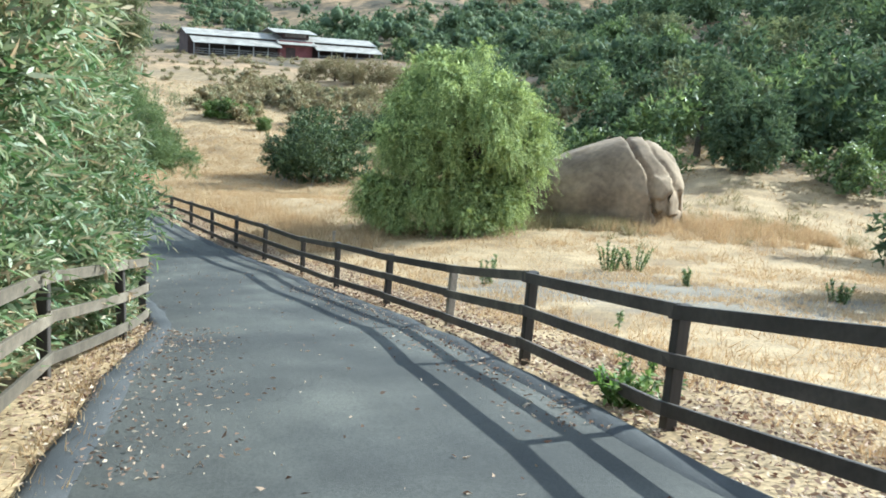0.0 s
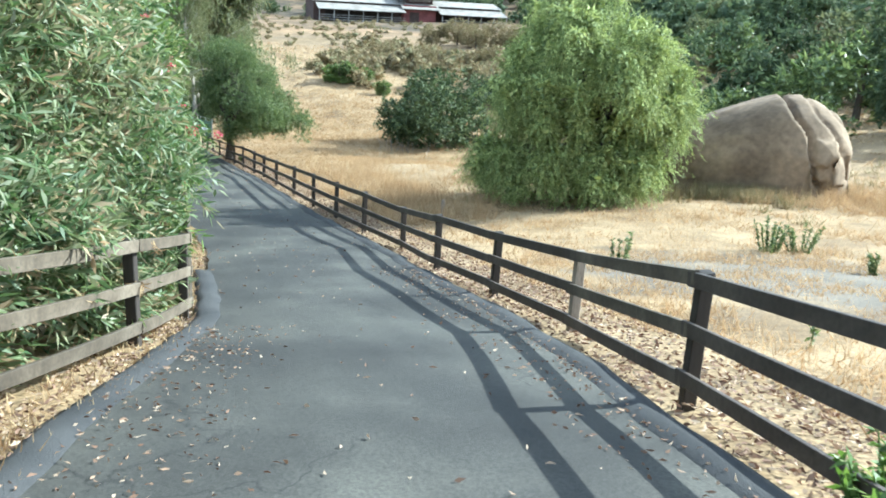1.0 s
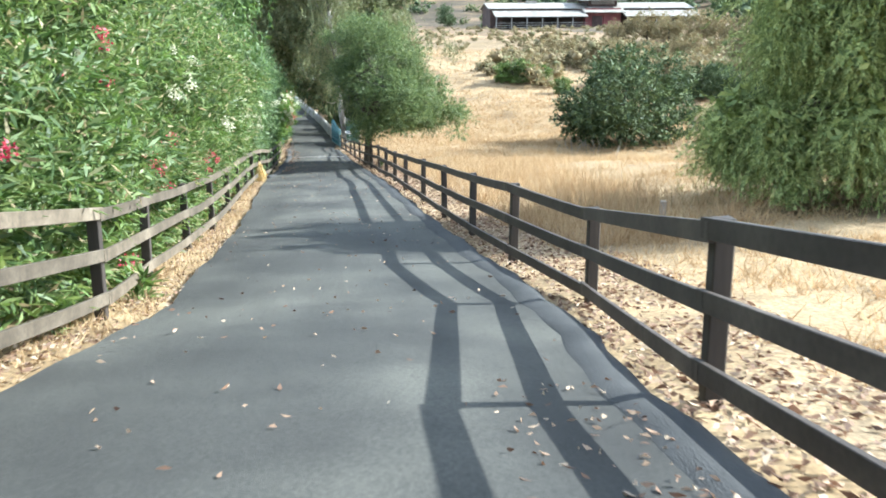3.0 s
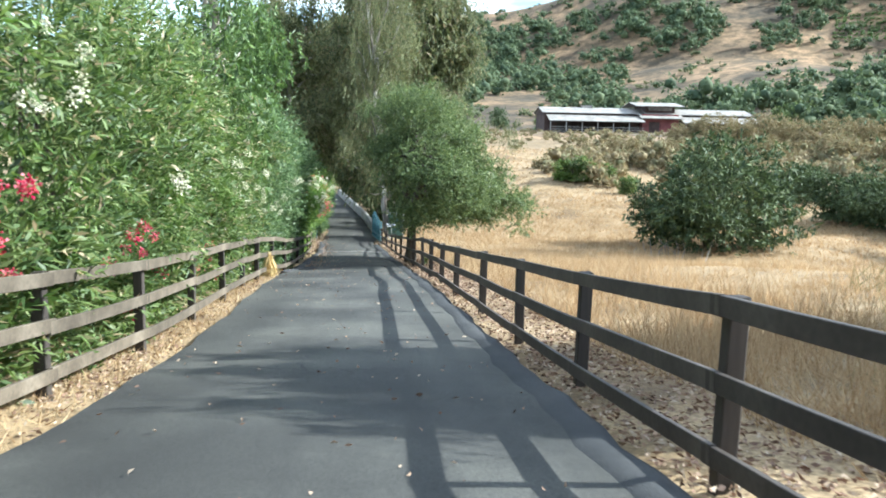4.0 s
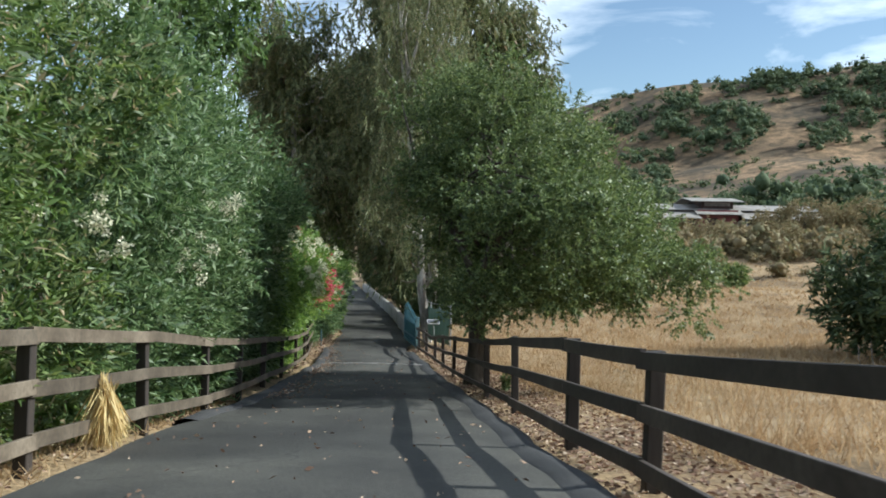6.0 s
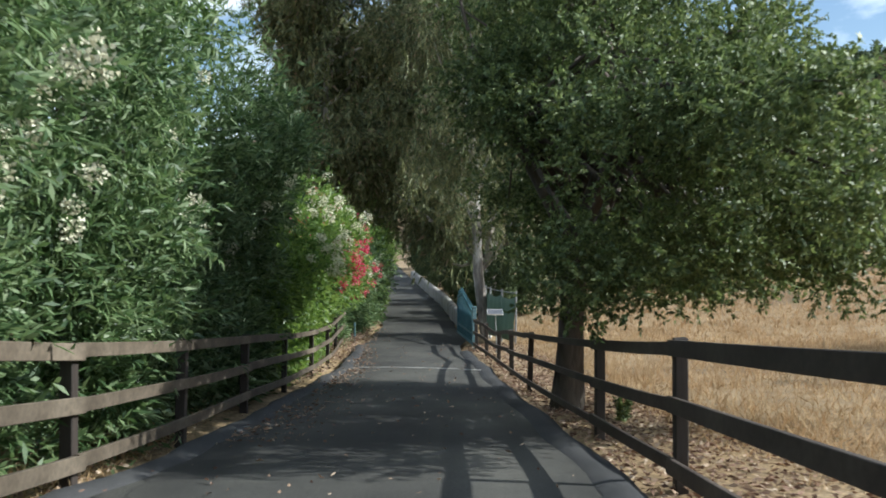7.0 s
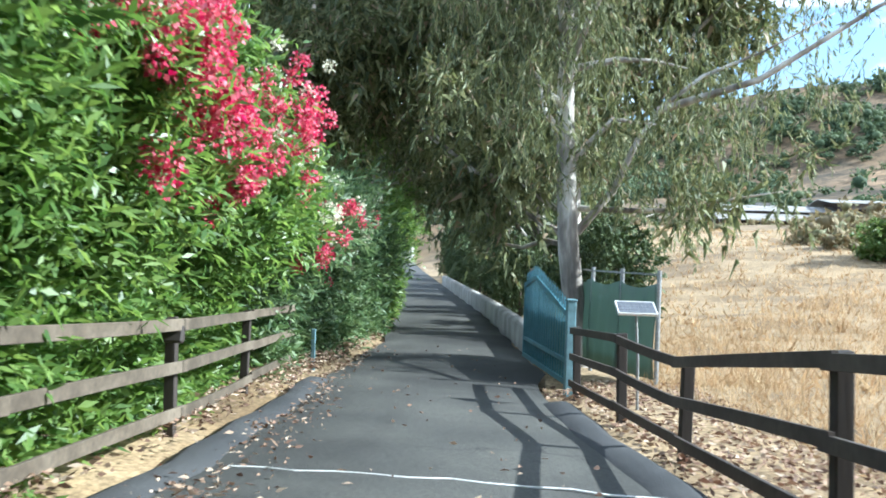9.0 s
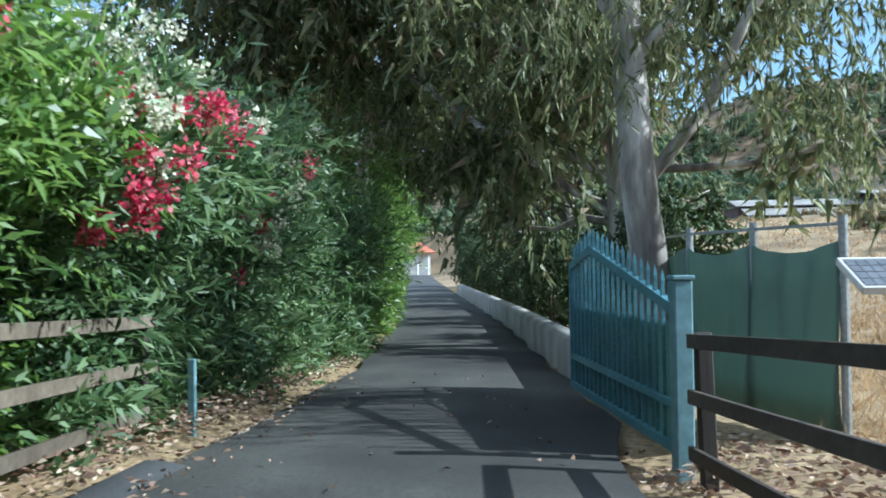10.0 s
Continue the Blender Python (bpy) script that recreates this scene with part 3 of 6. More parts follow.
def fence(name, label, feet, offset, heights, skip_rail=(), bare=(), rail_height=0.11, rail_paint=M_RAIL, bleached=()):
    """Three-rail fence: posts at feet, rails nailed to the face that offset names."""
    f = thing(name, label, "fence")
    posts = [post_mesh("post", M_POST, k) for k in range(3)]
    bare_post = post_mesh("post", M_BARE, 9)
    rng = random.Random(len(feet))
    tops = []
    slender = [1.0 if p[1] < 41 else 0.86 if p[1] < 46 else 0.72 for p in feet]
    for i, p in enumerate(feet):
        p = Vector(p)
        h = heights[i] if i < len(heights) else 1.04
        q = Vector(feet[min(i + 1, len(feet) - 1)]) - Vector(feet[max(i - 1, 0)])
        turn = math.atan2(q.y, q.x)
        slim = slender[i]
        o = new("post", bare_post if i in bare else posts[i % 3])
        o.parent = f
        o.matrix_basis = Matrix.Translation(p - Vector((0, 0, 0.12))) @ pose(0, 0, 0, rng.uniform(-1.5, 1.5), rng.uniform(-1.5, 1.5), math.degrees(turn)) @ Matrix.Diagonal((slim, slim, h + 0.112, 1))
        if i in bare:
            o["label"] = "replaced post of pale bare timber"
        n = Vector((-q.y, q.x, 0)).normalized() * offset
        tops.append((p + n, h))
    for i in range(len(tops) - 1):
        (a, ha), (b, hb) = tops[i], tops[i + 1]
        for k, r in enumerate(RAIL_H):
            if (i, k) in skip_rail:
                continue
            pa = a + Vector((0, 0, r * ha / 1.04 + rng.uniform(-0.012, 0.012)))
            pb = b + Vector((0, 0, r * hb / 1.04 + rng.uniform(-0.012, 0.012)))
            d = (pb - pa).normalized()
            m, size = between(pa - d * 0.055, pb + d * 0.052, 0.038 * slender[i], rail_height * (slender[i] if offset < 0 or i < 16 else 0.65))
            bm = bmesh.new()
            seg = 4
            ring = []
            sag = rng.uniform(-0.012, 0.004)
            for c in range(seg + 1):
                u = c / seg - 0.5
                bend = sag * (1 - 4 * u * u)
                ring.append([bm.verts.new((u * size[0], yv * size[1] + 0.4 * bend, zv * size[2] + bend)) for yv, zv in ((-0.5, -0.46), (-0.4, -0.5), (0.4, -0.5), (0.5, -0.46), (0.5, 0.46), (0.4, 0.5), (-0.4, 0.5), (-0.5, 0.46))])
            for c in range(seg):
                for e in range(8):
                    bm.faces.new((ring[c][e], ring[c + 1][e], ring[c + 1][(e + 1) % 8], ring[c][(e + 1) % 8]))
            bm.faces.new(ring[0])
            bm.faces.new(ring[-1][::-1])
            bmesh.ops.recalc_face_normals(bm, faces=bm.faces)
            part("rail", bm, M_RAILPALE if (i, k) in bleached else rail_paint, f).matrix_basis = m
    return f


feet = [(x, y, z) for x, y, z in LINE]
del feet[0]
feet[1] = (3.1, 5.8, 7.42)
fence("field_fence", "dark brown three-rail timber fence beside the field", feet[:-1] + [(-25.52, 56.05, 0.06)], 0.078, [1.0, 1.0, 1.02, 1.0, 0.95, 0.9, 1.0, 0.96, 1.02, 1.05, 1.06, 1.01, 0.94, 0.9, 0.97, 1.06, 0.95, 0.9, 0.85, 0.67, 0.75, 0.73], bare=(4,), bleached=((3, 1), (3, 2)))
lf_s = [27.9 + 2.55 * k for k in range(9)] + [50.7, 53.5, 56.3, 59.1, 62.0, 64.84, 67.74] + [70.16 + 2.42 * k for k in range(2)] + [75.05 + 2.475 * k for k in range(8)] + [94.62]
lfeet = []
for s in lf_s:
    yy = float(np.interp(s, STEPS, TRACK[:, 1]))
    v = beside(s, left_fence_side(yy))
    lfeet.append((v.x, v.y, v.z + 0.02))
fence("hedge_fence", "brown three-rail timber fence in front of the hedge, coloured pale for its sunlit face", lfeet, -0.078, [float(np.interp(f[1], [0, 38, 44, 49, 60], [1.03, 1.0, 0.92, 0.80, 0.78])) for f in lfeet], rail_paint=M_RAILPALE)
for k, (u, h) in enumerate(((41.3, 0.93), (42.0, 0.60), (41.2, 0.56), (43.6, 0.95), (43.1, 0.62), (45.9, 0.93))):
    q, r = beside(u, left_fence_side(float(np.interp(u, STEPS, TRACK[:, 1]))) - 0.11, h), np.random.default_rng(300 + k)
    base = np.array(q) + r.normal(size=(16, 3)) * 0.015
    tie = mesh_of("raffia_tie", *leaf_arrays(r, base, unit(r.normal(size=(16, 3)) + np.array([0, 0, -0.3])), r.uniform(0.06, 0.17, 16), np.full(16, 0.014)), M_STRAW)
    tagged(part("raffia_tie", tie, None), "strip of pale raffia knotted round the fence rail", "tie", "raffia ties on the hedge fence")


# ---- the hedge ----
def joined(*pairs):
    """One set of leaves out of several."""
    vs, fs, n = [], [], 0
    for v, f in pairs:
        vs.append(v)
        fs.append(f + n)
        n += len(v)
    return np.concatenate(vs), np.concatenate(fs)


def shrub(y0, y1, height, leaf, kind, label, seed, sprays_n=1500, front=0.35, flowers=(), depth=2.4, leaf_len=0.145, leaf_wid=0.025):
    """One shrub of the hedge between two stations, its face towards the lane."""
    rng = np.random.default_rng(seed)
    s0, s1 = station_of(y0), station_of(y1)
    base = beside((s0 + s1) / 2, left_fence_side((y0 + y1) / 2) + 1.2)
    sh = thing("oleander_shrub" if kind != "cane" else "cane_clump", label, "shrub", "hedge along the lane", at=base)

    def place(s, back, h):
        n = len(s)
        col = [np.interp(s, STEPS, TRACK[:, k]) for k in range(5)]
        yy = col[1]
        side = np.array([left_fence_side(v) for v in yy]) + front + back + 0.10 * (1 - smooth(0.9, 1.4, h))
        bulge = np.array([noise.noise(Vector((a * 0.45, b * 0.6, seed * 0.37))) + 0.5 * noise.noise(Vector((a * 1.3, b * 1.5, 5.1))) + 0.4 * noise.noise(Vector((a * 2.9, b * 2.4, 9.3))) for a, b in zip(s, h)])
        side = side - 0.7 * bulge * smooth(0.2, 1.5, h) - 0.35 * smooth(1.0, 2.6, h) + 0.75 * smooth(11, 14, yy) * (1 - smooth(22, 27, yy)) * smooth(1.0, 3.0, h) - 0.48 * smooth(49, 51.5, yy) * (1 - smooth(57.5, 59, yy)) * smooth(0.75, 1.5, h)
        return np.stack([col[0] + col[3] * side, col[1] + col[4] * side, col[2] + h], 1), np.stack([-col[3], -col[4], np.zeros(n)], 1)

    def spots(n, back, lo=0.05, hi=1.0):
        k = max(4, n // 16)
        pick = rng.integers(0, k, n)
        s = rng.uniform(s0 - 0.2, s1 + 0.2, k)[pick] + rng.normal(size=n) * 0.17
        top = height * (0.9 + 0.16 * np.sin(s * 1.3 + seed) + 0.08 * np.sin(s * 3.7))
        h = np.clip(top * (lo + (hi - lo) * rng.random(k)[pick]) + rng.normal(size=n) * 0.2, 0.04, None)
        b = rng.exponential(back, k)[pick] * 1.3 + rng.exponential(back * 0.4, n) + np.maximum(0, (h / top - 0.75)) ** 2 * 14 * rng.random(n)
        return place(s, np.minimum(b, depth), h)

    p, out = spots(sprays_n, 0.28)
    way = unit(out * rng.uniform(0.2, 1.0, (len(p), 1)) + rng.normal(size=p.shape) * 0.45 + np.array([0, 0, 0.55]))
    v1, f1 = sprays(rng, p, way, 0.55, 10, leaf_len * 1.06, leaf_wid * 1.25, 0.65, 0.5 if kind == "cane" else 0.25, out + np.array([0, 0, 0.5]))
    p, out = spots(sprays_n // 6, 0.12, 0.02, 0.24)
    v3, f3 = sprays(rng, p, unit(out + rng.normal(size=p.shape) * 0.4 + np.array([0, 0, 0.35])), 0.5, 9, leaf_len * 1.1, leaf_wid * 1.5, 0.6, 0.3, out + np.array([0, 0, 0.5]))
    v1, f1 = joined((v1, f1), (v3, f3))
    p, out = spots(sprays_n // 2, 0.9)
    p = p - out * 0.6
    v2, f2 = sprays(rng, p, unit(rng.normal(size=p.shape)), 0.5, 4, leaf_len * 1.7, leaf_wid * 4.6, 0.9, 0.0, out, simple=True)
    part("foliage", mesh_of("foliage", v1 - np.array(base), f1, leaf), leaf, sh)
    part("inner_foliage", mesh_of("inner_foliage", v2 - np.array(base), f2, leaf), leaf, sh)
    for k in range(8 if kind == "cane" else 5):
        a, _ = place(np.array([rng.uniform(s0, s1)]), np.array([rng.uniform(0.5, 1.3)]), np.array([0.0]))
        a = Vector(a[0]) - base
        lean = Vector(rng.normal(size=3) * 0.25)
        top = height * rng.uniform(0.6, 0.9)
        r = 0.02 if kind == "cane" else 0.035
        bm = tube(bmesh.new(), [a - Vector((0, 0, 0.1)), a + Vector((lean.x * 0.4, lean.y * 0.4, top * 0.5)), a + Vector((lean.x, lean.y, top))], [r, r * 0.8, r * 0.4], 6)
        part("stem", bm, M_STRAW if kind == "cane" else M_BARK, sh)
    for name, meshes, count, lo, hi in flowers:
        p, out = spots(count, 0.10, lo, hi)
        p = p + out * rng.uniform(0.25, 0.5, (count, 1)) + np.array([0, 0, 0.1])
        for k, c in enumerate(p):
            o = part(name, meshes[k % len(meshes)], None, sh)
            o.location, o.rotation_euler = Vector(c) - base, (rng.uniform(-1, 1), rng.uniform(-1, 1), rng.uniform(0, 6))
            z = rng.uniform(0.75, 1.35)
            o.scale = (z, z, z)
    return sh


def blossoms(name, material, size):
    """A few clusters of petals, shared by all blossoms of one colour."""
    out = []
    for k in range(5):
        r = np.random.default_rng(200 + k)
        c, d = clumps(r, np.zeros((1, 3)), np.array([size]), 52, 0.8, 0.25)
        v, f = leaf_arrays(r, c, unit(d + r.normal(size=d.shape) * 0.6), np.full(len(c), 0.032), np.full(len(c), 0.028))
        out.append(mesh_of(name, v, f, material))
    return out


RED_B, WHITE_B = blossoms("red_blossom", M_REDFLOWER, 0.085), blossoms("white_blossom", M_WHITEFLOWER, 0.09)


def red(n, lo=0.3, hi=0.95):
    return ("red_blossom", RED_B, n, lo, hi)


def white(n, lo=0.3, hi=0.95):
    return ("white_blossom", WHITE_B, n, lo, hi)


CANE = "tall dusty grey-green cane clump leaning over the fence"
OLE = "tall green oleander shrub behind the brown fence"
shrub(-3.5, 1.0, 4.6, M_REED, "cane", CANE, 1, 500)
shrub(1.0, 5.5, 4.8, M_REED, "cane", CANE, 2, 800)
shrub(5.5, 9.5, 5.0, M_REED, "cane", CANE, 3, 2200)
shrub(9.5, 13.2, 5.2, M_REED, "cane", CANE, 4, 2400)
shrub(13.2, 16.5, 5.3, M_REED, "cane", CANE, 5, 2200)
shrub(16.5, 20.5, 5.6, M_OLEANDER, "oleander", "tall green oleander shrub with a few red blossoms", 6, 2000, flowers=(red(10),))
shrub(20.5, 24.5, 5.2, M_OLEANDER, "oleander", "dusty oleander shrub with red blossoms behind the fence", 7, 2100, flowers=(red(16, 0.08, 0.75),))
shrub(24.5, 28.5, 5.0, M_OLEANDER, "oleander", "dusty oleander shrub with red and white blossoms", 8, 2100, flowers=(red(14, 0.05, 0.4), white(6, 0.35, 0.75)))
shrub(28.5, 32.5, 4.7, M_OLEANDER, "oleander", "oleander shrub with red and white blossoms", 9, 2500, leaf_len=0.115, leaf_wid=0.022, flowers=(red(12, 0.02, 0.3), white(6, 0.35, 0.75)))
shrub(32.5, 36.5, 4.2, M_OLEANDER, "oleander", "dusty oleander shrub with white blossoms", 10, 2600, leaf_len=0.115, leaf_wid=0.022, flowers=(red(8, 0.02, 0.2), white(10, 0.3, 0.7)))
shrub(36.5, 40.5, 4.2, M_OLEANDER, "oleander", "dense oleander shrub with white blossoms", 11, 2600, leaf_len=0.115, leaf_wid=0.022, flowers=(white(14, 0.4, 0.7),))
shrub(40.5, 44.5, 4.1, M_DEEP, "oleander", "dense oleander shrub with white blossoms", 12, 2600, leaf_len=0.115, leaf_wid=0.022, flowers=(white(18, 0.5, 0.8),))
shrub(44.5, 47.4, 4.8, M_DEEP, "oleander", "dark green oleander shrub in the shade of the oak", 13, 3000, leaf_len=0.115, leaf_wid=0.022, flowers=(white(8, 0.5, 0.9),))
shrub(47.4, 49.4, 4.3, M_DEEP, "oleander", "dark green oleander shrub with white blossoms", 23, 2500, flowers=(white(6, 0.5, 0.9),))
shrub(49.4, 52.1, 2.8, M_BRIGHT, "oleander", "bright green oleander shrub topped with white blossoms", 14, 3000, front=0.35, leaf_len=0.105, leaf_wid=0.026, flowers=(white(60, 0.78, 1.06),))
shrub(52.1, 54.6, 3.15, M_BRIGHT, "oleander", "bright green oleander shrub covered in red blossoms", 15, 3300, front=0.40, leaf_len=0.105, leaf_wid=0.026, flowers=(red(190, 0.64, 1.06), white(12, 0.6, 0.95)))
shrub(54.6, 56.3, 2.95, M_BRIGHT, "oleander", "bright green oleander shrub with a few red blossoms", 16, 2400, front=0.45, leaf_len=0.105, leaf_wid=0.026, flowers=(red(60, 0.84, 1.05), white(40, 0.84, 1.06)))
shrub(56.2, 58.6, 2.25, M_DEEP, "oleander", "dark green oleander shrub with red and white blossoms", 17, 1900, front=0.1, leaf_len=0.115, leaf_wid=0.025, flowers=(red(34, 0.66, 1.0), white(44, 0.85, 1.08)))
shrub(58.6, 63.0, 2.5, M_DEEP, "oleander", OLE, 18, 1300, front=-0.1)
shrub(63.0, 69.0, 3.3, M_BRIGHT, "oleander", OLE, 19, 1000, front=-0.2)
shrub(69.0, 78.0, 3.4, M_DEEP, "oleander", OLE, 20, 900, front=-0.2)
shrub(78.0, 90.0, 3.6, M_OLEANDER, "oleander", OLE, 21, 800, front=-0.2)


# ---- trees ----

def heart(rng, centres, count, size):
    """Broad inner leaves that close a crown's heart."""
    p = centres[rng.integers(0, len(centres), count)] + rng.normal(size=(count, 3)) * size * 0.5
    return leaf_arrays(rng, p, unit(rng.normal(size=(count, 3))), np.full(count, size), np.full(count, size * 0.42))


def limbs(parent, rng, targets, r0, split, bark):
    """Limbs from the trunk's split to the clumps they carry."""
    for t in targets:
        a, b = Vector(split), Vector(t)
        mid = a.lerp(b, 0.5) + Vector(rng.normal(size=3)) * 0.06 * (b - a).length
        mid.z += 0.03 * (b - a).length
        r = r0 * rng.uniform(0.3, 0.55)
        bm = tube(bmesh.new(), [a, a.lerp(mid, 0.5) + Vector(rng.normal(size=3)) * 0.05, mid, b], [r, r * 0.8, r * 0.55, r * 0.15], 6)
        part("limb", bm, bark, parent, smooth=True)


def oak(at):
    rng = np.random.default_rng(31)
    t = thing("oak_tree", "gnarled dark live oak with a low spreading crown by the fence", "tree", at=at)
    split = Vector((0.12, -0.08, 2.0))
    way = [(0, 0, -0.25), (0, 0, 0.05), (0.02, 0.0, 0.6), (0.05, -0.02, 1.3), split, (0.14, -0.06, 2.2)]
    zs = np.linspace(-0.25, 2.2, 34)
    pts = [tuple(np.interp(z, [q[2] for q in way], [q[k] for q in way]) for k in (0, 1)) + (z,) for z in zs]
    bm = tube(bmesh.new(), pts, np.interp(zs, [-0.25, 0.05, 0.6, 1.3, 2.0, 2.2], [0.30, 0.215, 0.165, 0.15, 0.165, 0.12]), 28)
    for v in bm.verts:
        a = math.atan2(v.co.y, v.co.x)
        k = 0.16 * noise.fractal(Vector((math.cos(a) * 2.6, math.sin(a) * 2.6, v.co.z * 0.9)), 0.7, 2.1, 5) + 0.06 * noise.noise(Vector((v.co.x * 3, v.co.y * 3, v.co.z * 2)))
        v.co.x, v.co.y = v.co.x * (1 + k), v.co.y * (1 + k)
    part("trunk", bm, M_BARK, t, smooth=True)
    c = np.concatenate([crown(rng, m, r, k, -0.9) for m, r, k in (((0.2, -0.2, 5.2), (1.6, 1.8, 1.2), 36), ((1.2, -0.2, 4.2), (1.8, 2.0, 1.3), 42), ((2.3, 0.0, 3.0), (1.7, 1.8, 1.1), 40),
                                                                    ((3.2, 0.2, 2.0), (1.3, 1.5, 0.8), 26), ((1.8, -2.0, 3.3), (1.5, 1.2, 0.9), 26), ((3.1, -2.5, 2.9), (1.3, 1.2, 0.8), 22), ((-0.6, -0.5, 3.9), (0.8, 1.2, 0.8), 16),
                                                                    ((-0.8, 2.4, 2.4), (1.1, 1.2, 1.1), 26), ((0.1, -1.0, 3.6), (1.1, 0.8, 0.7), 18), ((-0.2, 1.6, 2.4), (1.2, 0.8, 0.8), 16), ((-0.3, 1.7, 4.4), (1.7, 1.6, 1.2), 30), ((0.7, 2.0, 2.7), (1.7, 1.5, 1.1), 26), ((1.7, 0.7, 2.0), (1.2, 1.2, 0.6), 16), ((0.2, 2.3, 1.9), (1.7, 1.1, 0.6), 18), ((3.4, -0.9, 2.5), (1.2, 1.2, 0.6), 10),
                                                                    ((1.2, -2.3, 1.85), (0.75, 0.75, 0.7), 13), ((-0.35, 2.2, 1.75), (0.8, 0.9, 0.5), 16), ((0.6, 2.6, 1.75), (0.9, 0.8, 0.5), 14), ((1.9, 1.6, 1.9), (0.9, 0.8, 0.5), 12), ((2.1, -1.9, 2.0), (0.8, 0.8, 0.6), 9), ((-1.3, 1.0, 2.7), (0.7, 0.9, 0.8), 12), ((-0.9, 1.2, 5.4), (1.5, 1.6, 1.0), 28), ((0.3, 2.6, 4.9), (1.6, 1.4, 1.2), 24))])
    for k, (t1, r) in enumerate((((0.95, -0.5, 3.5), 0.135), ((-0.6, -0.5, 3.6), 0.12), ((0.5, 1.0, 3.2), 0.11))):
        base = split - Vector((0, 0, 0.12 * k))
        bm = tube(bmesh.new(), [base, base.lerp(Vector(t1), 0.3) + Vector((0.02, 0, 0.06)), base.lerp(Vector(t1), 0.6) + Vector((-0.03, 0.03, 0.08)), t1], [r, r * 0.92, r * 0.85, r * 0.7], 12)
        part("limb", bm, M_BARK, t, smooth=True)
        limbs(t, rng, [Vector(q) for q in c[k::11]], 0.11, t1, M_BARK)
    p, d = clumps(rng, c, rng.uniform(0.2, 0.5, len(c)), 28, 0.7, 0.5)
    v, f = joined(sprays(rng, p, unit(d + rng.normal(size=d.shape) * 0.3 + np.array([0, 0, 0.2])), 0.26, 18, 0.062, 0.030, 0.8, 0.3, d * 1.1 + np.array([0, 0, 0.5])), heart(rng, c, 17000, 0.075))
    part("crown", mesh_of("crown", v, f, M_OAK), M_OAK, t)
    return t


def gum_tree(at, seed, height, width, leaves, turn, size, lean=(0.0, 0.0), low=0.12, leaf=None, blade=(0.185, 0.036), thick=True, stout=0.23, extra=()):
    """A weeping gum: pale trunk, rising limbs, leaves hanging in strands from every clump."""
    rng = np.random.default_rng(seed)
    t = thing("gum_tree", GUM, "tree", "gum trees over the lane", at=at)
    t.rotation_euler, t.scale = (0, 0, radians(turn)), (size, size, size)
    pts = [Vector((0, 0, -0.3))]
    for i in range(1, 8):
        pts.append(Vector((lean[0] * i + rng.normal() * 0.10, lean[1] * i + rng.normal() * 0.10, height * 0.85 * i / 7)))
    bm = tube(bmesh.new(), pts, [stout * (1 - 0.11 * i) for i in range(8)], 12)
    part("trunk", bm, M_EUCBARK, t, smooth=True)
    tops = []
    for k in range(22):
        i = int(rng.integers(1, 7))
        a = pts[i].lerp(pts[i + 1] if i < 7 else pts[i], rng.random())
        ang = rng.uniform(0, 2 * math.pi)
        r = width * rng.uniform(0.4, 1.0) * (1.05 - 0.4 * i / 7)
        b = Vector((a.x + math.cos(ang) * r, a.y + math.sin(ang) * r, a.z + rng.uniform(0.1, 0.26 * height)))
        mid = a.lerp(b, 0.5) + Vector((0, 0, -0.2))
        q = [a, a.lerp(mid, 0.5) + Vector(rng.normal(size=3)) * 0.09 + Vector((0, 0, 0.12)), mid, mid.lerp(b, 0.5) + Vector(rng.normal(size=3)) * 0.12, b]
        part("limb", tube(bmesh.new(), q, [0.075 * (1 - 0.06 * i), 0.06, 0.045, 0.03, 0.01], 6), M_EUCBARK, t, smooth=True)
        tops += [np.array(b), np.array(mid.lerp(b, 0.5)), np.array(mid)]
    # uneven heads at the top, and the boughs named for this tree
    far = thick and leaf is None
    for k in range(11 if far else 5):
        a = rng.uniform(0, 2 * math.pi)
        z = rng.uniform(0.42, 1.0) if far else rng.uniform(0.72, 0.98)
        tops += list(crown(rng, (lean[0] * 6 + 0.66 * width * math.cos(a), lean[1] * 6 + 0.66 * width * math.sin(a), height * z), (width * 0.27, width * 0.27, height * 0.1) if far else (width * 0.34, width * 0.34, height * 0.12), 11 if far else 9, -0.9))
    for way, spread, k in extra:
        q = [Vector(v) for v in way]
        part("limb", tube(bmesh.new(), q, [0.062 * (1 - 0.85 * i / (len(q) - 1)) for i in range(len(q))], 8), M_EUCBARK, t, smooth=True)
        tops += list(crown(rng, q[-1], spread, k, -0.9))
    tops = np.concatenate([np.array(tops), crown(rng, (lean[0] * 4, lean[1] * 4, height * 0.5), (width, width, height * 0.4), 34 if far else 60, -0.9)])
    tops = tops[tops[:, 2] > low * height + 0.9]
    k = 2 if far else 3
    c = np.repeat(tops, k, 0) + rng.normal(size=(len(tops) * k, 3)) * np.array([0.34, 0.34, 0.36])
    n = leaves // 16
    blade = (blade[0], blade[1] * (1.35 if thick and leaf is None else 1.0))
    base = c[rng.integers(0, len(c), n)] + rng.normal(size=(n, 3)) * (0.20 if far else 0.25)
    way = unit(rng.normal(size=(n, 3)) * (0.62 if far else 0.33) + np.array([0, 0, -1.0]))
    v, f = sprays(rng, base, way, rng.uniform(0.3, 0.8 if far else 0.95, (n, 1)) if leaf is None else rng.uniform(0.3, 0.9, (n, 1)), 16, blade[0], blade[1], (0.42 if thick else 0.27) if leaf is None else 0.6, simple=thick and leaf is None)
    m = leaves // 30 if thick and leaf is None else 0
